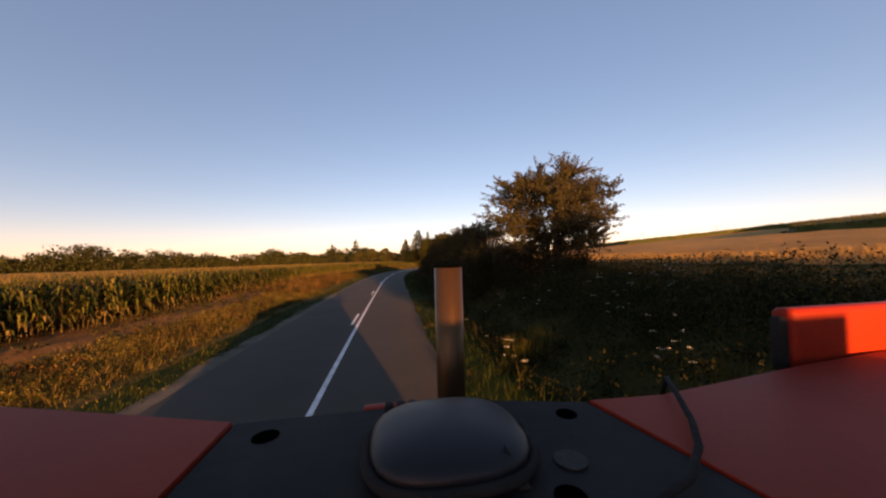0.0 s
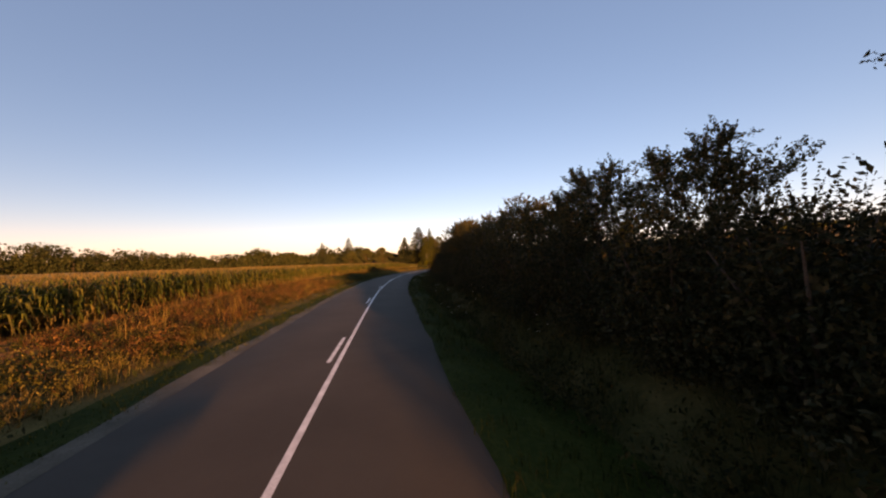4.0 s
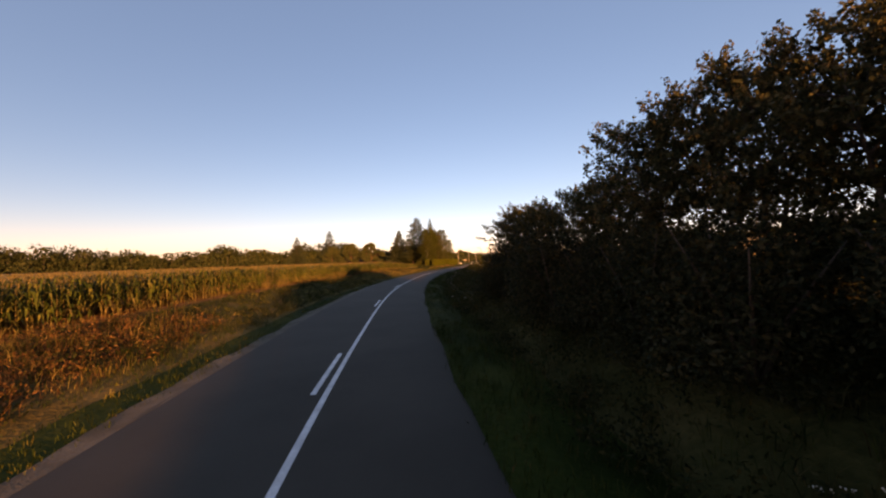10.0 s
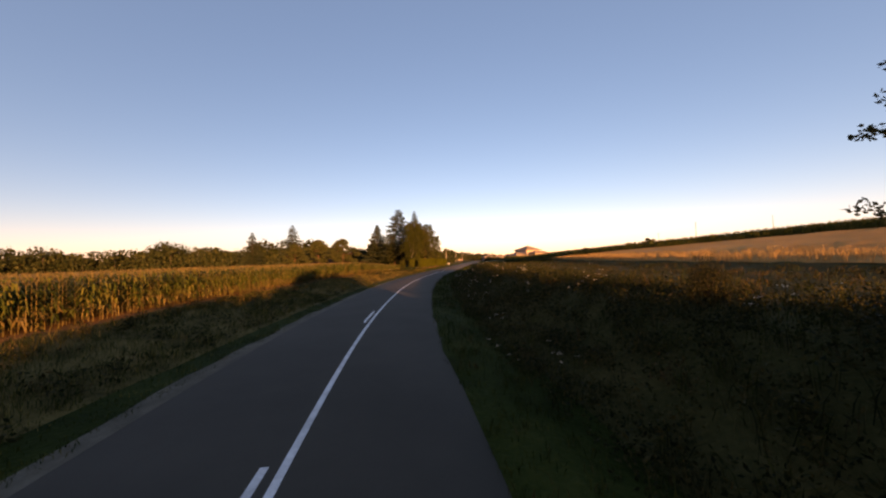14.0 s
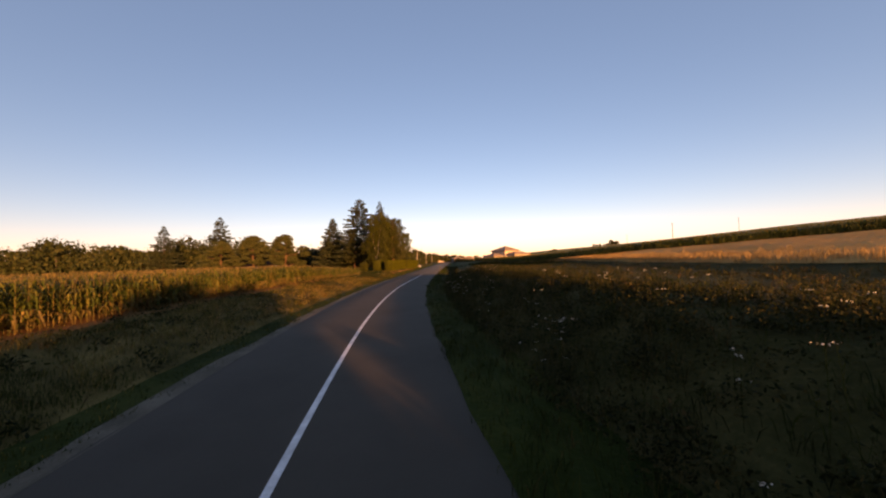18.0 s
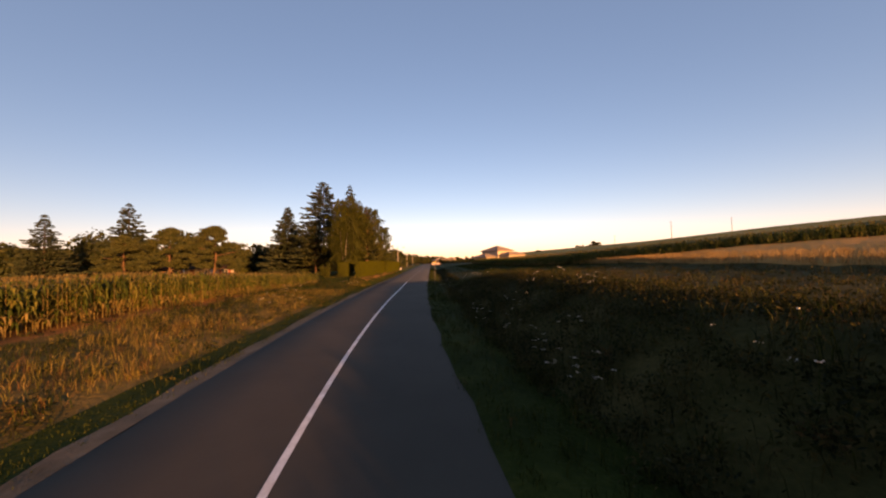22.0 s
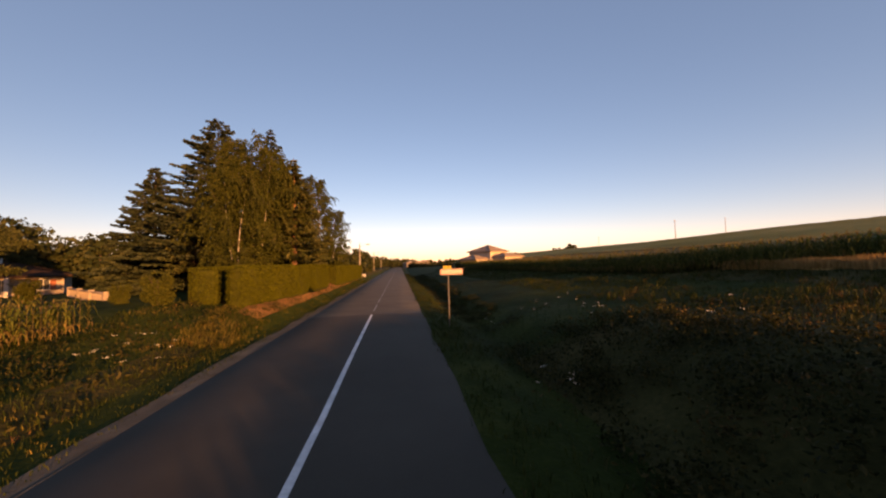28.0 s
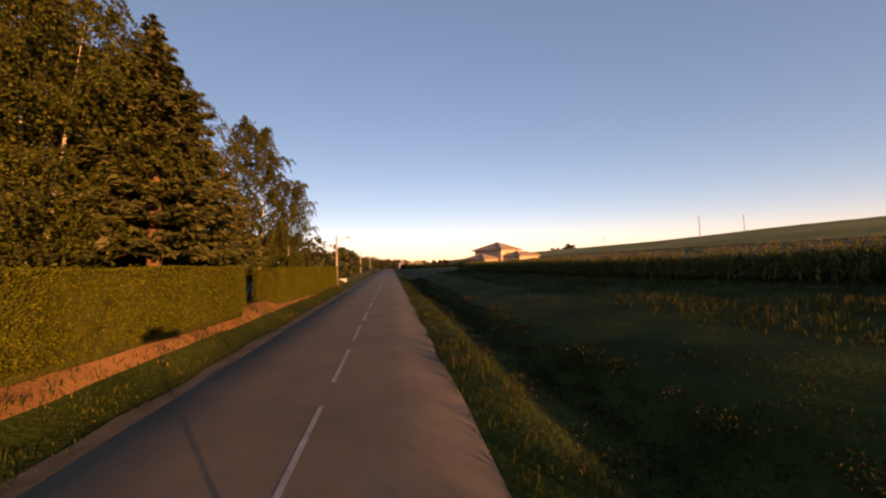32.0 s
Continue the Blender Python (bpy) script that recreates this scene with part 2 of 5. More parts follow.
maize_leaf = leafy("maize_leaves", [(0.028, 0.040, 0.009), (0.060, 0.075, 0.016), (0.132, 0.120, 0.032)])
maize_dry = leafy("dry_maize", [(0.075, 0.058, 0.022), (0.20, 0.145, 0.056)])
wheat_mat = mottled("ripe_wheat", [(0.28, 0.145, 0.044), (0.38, 0.20, 0.064), (0.46, 0.26, 0.088)], 0.05, fine=1.2, bump=0.6, distance=0.15, stretch=(1, 1, 1), spec=0.03)
alder_leaf = leafy("alder_leaves", [(0.018, 0.022, 0.009), (0.040, 0.042, 0.017), (0.078, 0.066, 0.030)], 0.3)
# thicket shrubs kept near black: their deep shade is put into the leaf colour
shade_shrub_leaf = leafy("shade_dark_shrub_leaves", [(0.008, 0.010, 0.004), (0.019, 0.021, 0.008), (0.042, 0.037, 0.017)], 0.2)
willow_leaf = leafy("willow_leaves", [(0.026, 0.027, 0.013), (0.052, 0.049, 0.024), (0.092, 0.078, 0.040)], 0.3)
birch_leaf = leafy("birch_leaves", [(0.018, 0.024, 0.005), (0.040, 0.047, 0.010), (0.074, 0.077, 0.018)])
spruce_leaf = leafy("spruce_needles", [(0.013, 0.019, 0.010), (0.028, 0.036, 0.018), (0.052, 0.057, 0.029)], 0.12)
pine_leaf = leafy("pine_needles", [(0.020, 0.027, 0.009), (0.044, 0.049, 0.016), (0.082, 0.078, 0.029)], 0.22)
wood_leaf = leafy("far_wood_leaves", [(0.011, 0.016, 0.006), (0.025, 0.031, 0.011), (0.048, 0.049, 0.019)], 0.15)
hedge_leaf = leafy("hedge_leaves", [(0.040, 0.045, 0.005), (0.054, 0.059, 0.006), (0.070, 0.072, 0.008)], 0.25)
bush_leaf = leafy("garden_bush_leaves", [(0.024, 0.030, 0.006), (0.042, 0.047, 0.009), (0.066, 0.064, 0.014)], 0.25)
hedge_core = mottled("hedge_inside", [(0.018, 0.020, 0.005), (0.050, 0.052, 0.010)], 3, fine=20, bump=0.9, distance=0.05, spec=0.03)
bark = mottled("bark", [(0.022, 0.017, 0.012), (0.065, 0.048, 0.034)], 3, fine=25, bump=0.9, distance=0.03)
pine_bark = mottled("pine_bark", [(0.055, 0.030, 0.017), (0.14, 0.075, 0.042)], 3, fine=25, bump=0.9, distance=0.03)
birch_bark = mottled("birch_bark", [(0.05, 0.042, 0.035), (0.32, 0.28, 0.235), (0.50, 0.46, 0.40)], 2, fine=9, bump=0.5, distance=0.02, stretch=(1, 1, 3))
wood_grey = mottled("weathered_wood", [(0.16, 0.13, 0.10), (0.30, 0.25, 0.19)], 1.5, fine=20, bump=0.5, distance=0.01, stretch=(4, 4, 0.5))
concrete = mottled("concrete", [(0.17, 0.15, 0.13), (0.27, 0.245, 0.21)], 1.5, fine=18, bump=0.4, distance=0.01)
cream_wall = mottled("cream_render", [(0.30, 0.25, 0.19), (0.38, 0.32, 0.25)], 0.4, fine=20, bump=0.25, distance=0.01)
old_wall = mottled("grey_render", [(0.15, 0.13, 0.11), (0.22, 0.19, 0.165)], 0.5, fine=20, bump=0.25, distance=0.01)
shoulder_grit = mottled("dusty_road_shoulder", [(0.045, 0.038, 0.024), (0.085, 0.070, 0.048), (0.13, 0.108, 0.078)], 1.1, fine=22, bump=0.8, distance=0.02)
white_wall = mottled("white_render", [(0.30, 0.28, 0.25), (0.40, 0.38, 0.34)], 0.5, fine=20, bump=0.25, distance=0.01)
stained_wall = mottled("stained_pale_render", [(0.10, 0.078, 0.058), (0.22, 0.175, 0.135), (0.30, 0.25, 0.20)], 0.8, fine=9, bump=0.25, distance=0.01)
roof_tile = mottled("clay_tiles", [(0.15, 0.112, 0.080), (0.25, 0.19, 0.14)], 0.8, fine=7, bump=0.6, distance=0.03)
roof_dark = mottled("dark_tiles", [(0.016, 0.010, 0.007), (0.036, 0.022, 0.015)], 0.8, fine=7, bump=0.6, distance=0.03, spec=0.03)
shutter_red = mottled("red_brown_paint", [(0.16, 0.05, 0.03), (0.22, 0.075, 0.045)], 2, fine=20, bump=0.1)
dark_glass = material("window_glass", (0.02, 0.022, 0.025), 0.08, 0.0, 0.6)
red_paint = mottled("red_lacquer", [(0.20, 0.015, 0.006), (0.28, 0.023, 0.009)], 1.3, fine=40, bump=0.05, rough_=0.55, spec=0.12, distance=0.002)
black_plate = mottled("dusty_black_plastic", [(0.007, 0.007, 0.007), (0.019, 0.018, 0.016)], 3.0, fine=30, bump=0.25, rough_=0.7, spec=0.12, distance=0.003)
dome_plastic = mottled("smoked_dome", [(0.006, 0.006, 0.008), (0.013, 0.013, 0.014)], 2.0, fine=30, bump=0.06, rough_=0.45, spec=0.25, distance=0.002)
steel = mottled("brown_stained_steel", [(0.050, 0.026, 0.013), (0.14, 0.075, 0.036)], 2.0, fine=12, bump=0.1, rough_=0.36, metal=0.75, stretch=(1, 1, 0.15), distance=0.002)
rubber = mottled("black_rubber", [(0.008, 0.008, 0.008), (0.020, 0.019, 0.017)], 4, fine=30, bump=0.3, rough_=0.8, spec=0.1)
# near black, stands for the shade inside holes
hole_shade = material("hole", (0.001, 0.001, 0.001), 1.0, 0.0, 0.0)
sign_white = mottled("white_sign_sheet", [(0.25, 0.24, 0.215), (0.31, 0.30, 0.27)], 1.5, fine=20, bump=0.0, rough_=0.4, spec=0.5)
sign_red = material("red_sign_sheet", (0.13, 0.006, 0.005), 0.55, 0.0, 0.1)
sign_yellow = mottled("yellow_sign_sheet", [(0.27, 0.19, 0.014), (0.32, 0.23, 0.022)], 2, fine=20, bump=0.0, rough_=0.4)
sign_black = material("black_sign_letters", (0.008, 0.007, 0.006), 0.6, 0.0, 0.05)
galvanised = mottled("galvanised_steel", [(0.38, 0.37, 0.35), (0.52, 0.51, 0.49)], 3, fine=25, bump=0.1, rough_=0.45, metal=0.9)
post_grey = mottled("grey_painted_steel", [(0.09, 0.085, 0.075), (0.15, 0.14, 0.125)], 3, fine=25, bump=0.08, rough_=0.55)
sticker_grey = mottled("worn_sticker", [(0.006, 0.006, 0.006), (0.022, 0.020, 0.017)], 60, fine=60, bump=0.05, rough_=0.6)
flower_white = leafy("white_flowers", [(0.34, 0.33, 0.28), (0.50, 0.49, 0.43)], 0.2)


# ---- building helpers ----
def mesh_of(name, verts, faces, mats, index=None, flat=True):
    me = bpy.data.meshes.new(name)
    me.from_pydata([tuple(v) for v in verts] if not isinstance(verts, np.ndarray) else verts.tolist(), [], faces if not isinstance(faces, np.ndarray) else faces.tolist())
    for m in mats if isinstance(mats, (list, tuple)) else [mats]:
        me.materials.append(m)
    if index is not None:
        me.polygons.foreach_set("material_index", np.asarray(index, np.int32))
    if not flat:
        me.polygons.foreach_set("use_smooth", np.ones(len(me.polygons), bool))
    me.update()
    return me


def part(name, me, mat=None, parent=None, label=""):
    """Links a mesh, or a bmesh with its material, as one object under a thing or a part."""
    if isinstance(me, bmesh.types.BMesh):
        bm, me = me, bpy.data.meshes.new(name)
        bm.to_mesh(me)
        bm.free()
        me.materials.append(mat)
    ob = new(name, me)
    ob.parent = parent
    return tagged(ob, label) if label else ob


def thing(name, label, category, m=None, group="", kind=""):
    ob = new(name)
    ob.empty_display_size = 0.3
    if m is not None:
        ob.matrix_basis = m
    return tagged(ob, label, category, group, kind)


def box(x0, y0, z0, x1, y1, z1, bevel=0.0, seg=2):
    bm = bmesh.new()
    bmesh.ops.create_cube(bm, size=1, matrix=Matrix.Translation(((x0 + x1) / 2, (y0 + y1) / 2, (z0 + z1) / 2)) @ Matrix.Diagonal((x1 - x0, y1 - y0, z1 - z0, 1)))
    if bevel:
        bmesh.ops.bevel(bm, geom=bm.edges[:], offset=bevel, segments=seg, affect="EDGES", profile=0.5)
        for f in bm.faces:
            f.smooth = True
    return bm


def tube(points, radii, sides=8, closed=True):
    """Verts and faces of a tapered tube along points."""
    pts = [Vector(p) for p in points]
    verts, faces = [], []
    for i, p in enumerate(pts):
        a = (pts[min(i + 1, len(pts) - 1)] - pts[max(i - 1, 0)]).normalized()
        u = a.cross(Vector((0.31, 0.95, 0.05))).normalized()
        if abs(a.z) < 0.5:
            u = a.cross(Vector((0, 0, 1))).normalized()
        w = a.cross(u)
        for k in range(sides):
            g = 2 * math.pi * k / sides
            verts.append(p + (u * math.cos(g) + w * math.sin(g)) * radii[i])
    for i in range(len(pts) - 1):
        for k in range(sides):
            a, b = i * sides + k, i * sides + (k + 1) % sides
            faces.append((a, b, b + sides, a + sides))
    if closed:
        faces.append(tuple(range(sides))[::-1])
        faces.append(tuple(range((len(pts) - 1) * sides, len(pts) * sides)))
    return verts, faces


def tube_mesh(name, points, radii, mat, sides=8):
    v, f = tube(points, radii, sides)
    return mesh_of(name, v, f, mat, flat=False)


def leaf_cards(rng, centres, size, long_=1.6, droop=0.0, normals=None, spread=1.0):
    """Folded diamond leaves at the centres, as verts and quads."""
    n = len(centres)
    ax = rng.normal(size=(n, 3))
    if normals is not None:
        ax = ax * spread + normals
    ax[:, 2] -= droop
    ax /= np.linalg.norm(ax, axis=1)[:, None]
    sd_ = np.cross(ax, rng.normal(size=(n, 3)))
    sd_ /= np.maximum(np.linalg.norm(sd_, axis=1), 1e-6)[:, None]
    nn = np.cross(ax, sd_)
    k = (size * rng.uniform(0.6, 1.35, n))[:, None]
    a = centres - ax * k * long_ / 2
    c = centres + ax * k * long_ / 2
    b = centres + sd_ * k * 0.5 + nn * k * 0.12
    d = centres - sd_ * k * 0.5 + nn * k * 0.12
    v = np.stack([a, b, c, d], 1).reshape(-1, 3)
    f = np.arange(4 * n).reshape(n, 4)
    return v, f


def in_blobs(rng, blobs, n, inner=0.35):
    """Points in ellipsoids (x, y, z, rx, ry, rz), most of them near the skins."""
    b = np.array(blobs, float)
    w = b[:, 3] * b[:, 4] + b[:, 3] * b[:, 5] + b[:, 4] * b[:, 5]
    k = rng.choice(len(b), n, p=w / w.sum())
    u = rng.normal(size=(n, 3))
    u /= np.linalg.norm(u, axis=1)[:, None]
    r = np.where(rng.random(n) < inner, rng.random(n) ** 0.5, rng.normal(0.93, 0.13, n))
    return b[k, :3] + u * r[:, None] * b[k, 3:], u


def join(pieces):
    vs, fs, idx, o = [], [], [], 0
    for v, f, m in pieces:
        vs.append(np.asarray(v, float).reshape(-1, 3))
        f = np.asarray(f)
        fs += (f + o).tolist()
        idx += [m] * len(f)
        o += len(vs[-1])
    return np.concatenate(vs), fs, idx


# ---- ground, road and marks ----
s_rows = np.concatenate([np.arange(-150, -20, 10.0), np.arange(-20, 215, 1.0), np.arange(215, 330, 5.0), np.arange(330, 701, 20.0)])
d_cols = np.concatenate([[-1500, -900, -600, -420, -300, -220, -170, -130, -100, -80, -65, -52], np.arange(-42, -14, 2.0), np.arange(-14, -3.31, 0.5), [-3.3, -3.2, 0, 2.65],
                         np.arange(2.75, 14, 0.5), np.arange(14, 42, 2.0), [46, 52, 60, 70, 85, 100, 115, 130, 145, 160, 175, 200, 260, 400, 700, 1200]])
d_cols = np.unique(np.round(d_cols, 3))
gs, gd = np.meshgrid(s_rows, d_cols, indexing="ij")
gx, gy = line(gs, gd)
gz_ = ground_z(gs, gd)
nr, nc = gs.shape
ids = np.arange(nr * nc).reshape(nr, nc)
quads = np.stack([ids[:-1, :-1], ids[:-1, 1:], ids[1:, 1:], ids[1:, :-1]], -1).reshape(-1, 4)
qs = (gs[:-1, :-1] + gs[1:, 1:]).reshape(-1) / 2
qd = (gd[:-1, :-1] + gd[1:, 1:]).reshape(-1) / 2


def maize_front(s):
    return np.interp(s, [-20, 20, 45, 120, 132, 139], [-10.6, -10.8, -12.6, -12.6, -11.2, -10.6])


# the line between wheat and maize on the slope
FIELD_S = [-60, 39, 46, 56, 80, 90, 105, 118, 128, 136, 142, 150, 166, 205]
FIELD_D = [55, 55, 62, 84, 84, 58, 55.5, 47.5, 37.5, 30.5, 26.5, 23, 21, 19.5]


def wheat_edge(s):
    return np.interp(s, FIELD_S, FIELD_D) - 0.2


mi = np.zeros(len(quads), int)
mi[(qd > 25) & (qd < wheat_edge(qs)) & (qs < 144)] = 1
mi[(qd < -5.2) & (qd > maize_front(qs) + 1.2) & (qs < 131)] = 5
mi[(qd < -4.9) & (qd > -6.2) & (qs > 141.5) & (qs < 185)] = 2
mi[(qd < maize_front(qs) + 1.2 + 1.5 * (qs < 34)) & (qd > maize_front(qs) - 3.2) & (qs < 140)] = 2
mi[qd > 76] = 3
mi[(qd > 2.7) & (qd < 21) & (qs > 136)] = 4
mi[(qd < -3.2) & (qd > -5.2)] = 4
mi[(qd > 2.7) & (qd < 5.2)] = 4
mi[(qd < -6.4) & (qs > 127)] = 4
ground_me = mesh_of("ground", np.stack([gx, gy, gz_], -1).reshape(-1, 3), quads, [soil_grass, wheat_mat, dry_soil, hill_grass, lawn_ground, dry_turf], mi, flat=False)
tagged(part("ground", ground_me), "verge, banks and gently rising fields of dry late-summer ground", "ground", kind="structure")


def wander(s):
    return np.interp(s, [0, 60, 80, 97, 110, 119, 132, 145], [0.03, 0.0, -0.05, -0.17, -0.15, -0.06, 0.12, 0.03])


def ribbon(name, s_list, d0, d1, z, mat, parent=None):
    s_list = np.asarray(s_list, float)
    a, b = line(s_list, d0 + wander(s_list)), line(s_list, d1 + wander(s_list))
    z = np.broadcast_to(z, s_list.shape)
    v = np.concatenate([np.stack([a[0], a[1], z], 1), np.stack([b[0], b[1], z], 1)])
    n = len(s_list)
    f = [(i, n + i, n + i + 1, i + 1) for i in range(n - 1)]
    return part(name, mesh_of(name, v, f, mat), parent=parent)


def road_strip():
    s_list = np.concatenate([np.arange(-150, 330, 1.5), np.arange(330, 701, 10.0)])
    cols = [(-3.42, -0.05), (-3.3, 0.0), (-1.6, 0.022), (0, 0.035), (1.4, 0.022), (2.75, 0.0), (2.86, -0.05)]
    vs = []
    for d, z in cols:
        wob = (0.05 * np.sin(s_list * 0.9) + 0.04 * np.sin(s_list * 2.3 + 1)) if abs(d) > 2 else 0.0
        px, py = line(s_list, d + wob)
        vs.append(np.stack([px, py, np.full(len(s_list), z)], 1))
    n = len(s_list)
    f = [(k * n + i, (k + 1) * n + i, (k + 1) * n + i + 1, k * n + i + 1) for k in range(len(cols) - 1) for i in range(n - 1)]
    mid = [0 if s_list[i] < 143.5 else 1 for k in range(len(cols) - 1) for i in range(n - 1)]
    return part("road", mesh_of("road", np.concatenate(vs), f, [asphalt, asphalt_old], mid, flat=False))


road = tagged(road_strip(), "narrow grey asphalt country road with crumbling edges", "road", kind="structure")
LINE_END = 145.0
DASH0 = 145.4
SEAM = 143.95
mark = ribbon("centre_line", np.arange(-80, LINE_END, 1.0), -0.06, 0.06, 0.039, road_paint, road)
mark["label"] = "unbroken white centre line"
for k in range(-6, 6):
    s_d = 14.7 + 13 * k
    ribbon("dash", np.linspace(s_d, s_d + 3.0, 4), -0.33, -0.21, 0.038, road_paint, road)
for k in range(30):
    s_d = DASH0 + 4.33 * k
    ribbon("dash", np.linspace(s_d, s_d + 3.0, 4), -0.05, 0.05, 0.039, worn_paint, road)
seam = ribbon("tar_seam", np.linspace(SEAM, SEAM + 0.025, 2), -3.2, 2.7, 0.040, rubber, road)


def shoulder(d0, d1, side):
    s_list = np.arange(-30, 330, 1.0)
    wob = 0.07 * np.sin(s_list * 0.7) + 0.06 * np.sin(s_list * 1.9 + 1) + 0.04 * np.sin(s_list * 4.1)
    a, b = line(s_list, d0), line(s_list, d1 + wob * side)
    n = len(s_list)
    v = np.concatenate([np.stack([a[0], a[1], np.full(n, 0.004)], 1), np.stack([b[0], b[1], np.full(n, -0.035)], 1)])
    f = [(i, n + i, n + i + 1, i + 1) for i in range(n - 1)]
    me = mesh_of("shoulder", v, f if side > 0 else [q[::-1] for q in f], shoulder_grit)
    tagged(part("shoulder", me, parent=road), "dusty gritty edge of the road")


shoulder(-3.26, -3.85, -1)


# ---- plants ----
def unit(v):
    return v / max(np.linalg.norm(v), 1e-6)


def flat_strip(pts, w):
    """A thin bent strip along points, as verts and quads."""
    pts = np.asarray(pts)
    d = unit(pts[-1] - pts[0])
    side = unit(np.cross(d, [0.3, 0.2, 0.93])) * w
    k = np.linspace(1.0, 0.25, len(pts))[:, None]
    v = np.concatenate([pts - side * k, pts + side * k])
    n = len(pts)
    return v, np.array([(i, i + 1, n + i + 1, n + i) for i in range(n - 1)])


def branched_tree(name, label, seed, height, spread, leaf_mat, bark_mat, stems=3, low=0.3, per_stem=16, per_branch=8, per_twig=40, leaf=0.06, twig=0.2, hang=0.0, rise=0.35, trunk_r=0.14, belly=0.42, fork=0.12, long_=1.7, skirt=0.0, core=0):
    """A broad-leaved tree: stems that fork near the ground, limbs out to a rounded outline, twigs on them and leaves along the twigs."""
    rng = np.random.default_rng(seed)
    tree = thing(name, label, "tree")
    z_mid = height * (low + (1 - low) * belly)

    def reach(z):
        h = (height - z_mid) if z > z_mid else (z_mid - height * low * 0.7)
        return spread * math.sqrt(max(0.04, 1 - ((z - z_mid) / h) ** 2))

    wood, centres, along = [], [], []
    thick = 0
    for k in range(stems):
        a0 = 2 * math.pi * k / stems + rng.uniform(-0.5, 0.5)
        off = spread * (rng.uniform(0.22, 0.46) if stems > 1 else 0.04)
        top = np.array([math.cos(a0) * off, math.sin(a0) * off, height * rng.uniform(0.80, 0.94) - (0.25 * off if stems > 1 else 0)])
        knee = np.array([math.cos(a0) * off * 0.3, math.sin(a0) * off * 0.3, height * (fork + 0.22)])
        ts = np.linspace(0, 1, 8)
        bend = rng.normal(0, 0.02 * height, 2)
        path = np.array([(1 - t) ** 2 * np.array([0, 0, -0.3]) + 2 * t * (1 - t) * knee + t * t * top + np.array([bend[0], bend[1], 0]) * math.sin(3.1 * t) for t in ts])
        rad = trunk_r * (1.0 if stems == 1 else 0.72) * np.interp(ts, [0, 0.12, 0.5, 1], [1.3, 1.0, 0.62, 0.08])
        part("trunk", tube_mesh("trunk", path, list(rad), bark_mat, 8), parent=tree)
        for i in range(per_stem):
            t = low * 0.8 + (0.99 - low * 0.8) * ((i + rng.uniform(0.1, 0.9)) / per_stem) ** 0.85
            base = np.array([np.interp(t, ts, path[:, j]) for j in range(3)])
            a = a0 + i * 2.39996 + rng.uniform(-0.5, 0.5)
            z_tip = min(height * 0.985, base[2] + rise * reach(base[2]) * rng.uniform(0.3, 1.3))
            if skirt and i < per_stem * 0.25:
                z_tip = max(height * 0.06, base[2] - skirt * rng.uniform(0.3, 1.0))
            r = reach(z_tip) * rng.uniform(0.62, 1.04) * (1 + 0.08 * math.sin(3 * a + seed) + 0.07 * math.sin(5 * a + z_tip))
            tip = np.array([math.cos(a) * r, math.sin(a) * r, z_tip])
            ln = np.linalg.norm(tip - base)
            mid = (base + tip) / 2 + np.array([0, 0, 0.10 * ln]) + rng.normal(0, 0.05 * ln, 3)
            us = np.linspace(0, 1, 5)
            arm = np.array([(1 - u) ** 2 * base + 2 * u * (1 - u) * mid + u * u * tip for u in us])
            if thick < 12 and i % 3 == 0:
                thick += 1
                part("limb", tube_mesh("limb", arm, list(np.linspace(0.34, 0.06, 5) * trunk_r), bark, 5), parent=tree)
            else:
                wood.append((*flat_strip(arm, 0.13 * trunk_r), 1))
            for j in range(per_branch):
                u = 0.22 + 0.78 * (j + rng.uniform(0.2, 1.0)) / per_branch
                u = min(u, 1.0)
                p = np.array([np.interp(u, us, arm[:, q]) for q in range(3)])
                d = unit(unit(tip - base) * 0.9 + rng.normal(0, 0.62, 3) + np.array([0, 0, 0.32 - 0.3 * hang]))
                tl = spread * twig * rng.uniform(0.55, 1.35)
                q = np.linspace(0.08, 1, per_twig)[:, None]
                pts = p + d * tl * q + np.array([0, 0, -1.0]) * hang * tl * q ** 2 * rng.uniform(0.7, 1.6)
                pts = pts + rng.normal(0, 0.030 + 0.035 * (1 - hang * 0.4), (per_twig, 3)) * (1.25 - 0.6 * q)
                centres.append(pts)
                along.append(np.tile(d - np.array([0, 0, hang]), (per_twig, 1)))
                wood.append((*flat_strip(np.array([p, p + d * tl * 0.5, p + d * tl - np.array([0, 0, hang * tl])]), 0.006), 1))
    c, nn = np.concatenate(centres), np.concatenate(along)
    keep = c[:, 2] > 0.05
    v, f = leaf_cards(rng, c[keep], leaf, long_, 0.0, nn[keep], 0.75)
    pieces = [(v, f, 0)] + wood
    if core:
        # denser foliage further in
        zz = rng.uniform(height * max(0.05, low), height * 0.9, core)
        rr = np.array([reach(z) for z in zz]) * np.sqrt(rng.uniform(0.05, 0.62, core))
        aa = rng.uniform(0, 6.28, core)
        lump = np.sin(3.1 * aa + zz) + np.sin(zz * 2.3 + 2 * rr) > -0.7
        c2 = np.stack([np.cos(aa) * rr, np.sin(aa) * rr, zz], 1)[lump]
        pieces.insert(1, (*leaf_cards(rng, c2, leaf * 1.45, 1.5), 0))
    vv, ff, idx = join(pieces)
    part("crown", mesh_of("crown", vv, ff, [leaf_mat, bark], idx), parent=tree)
    return tree


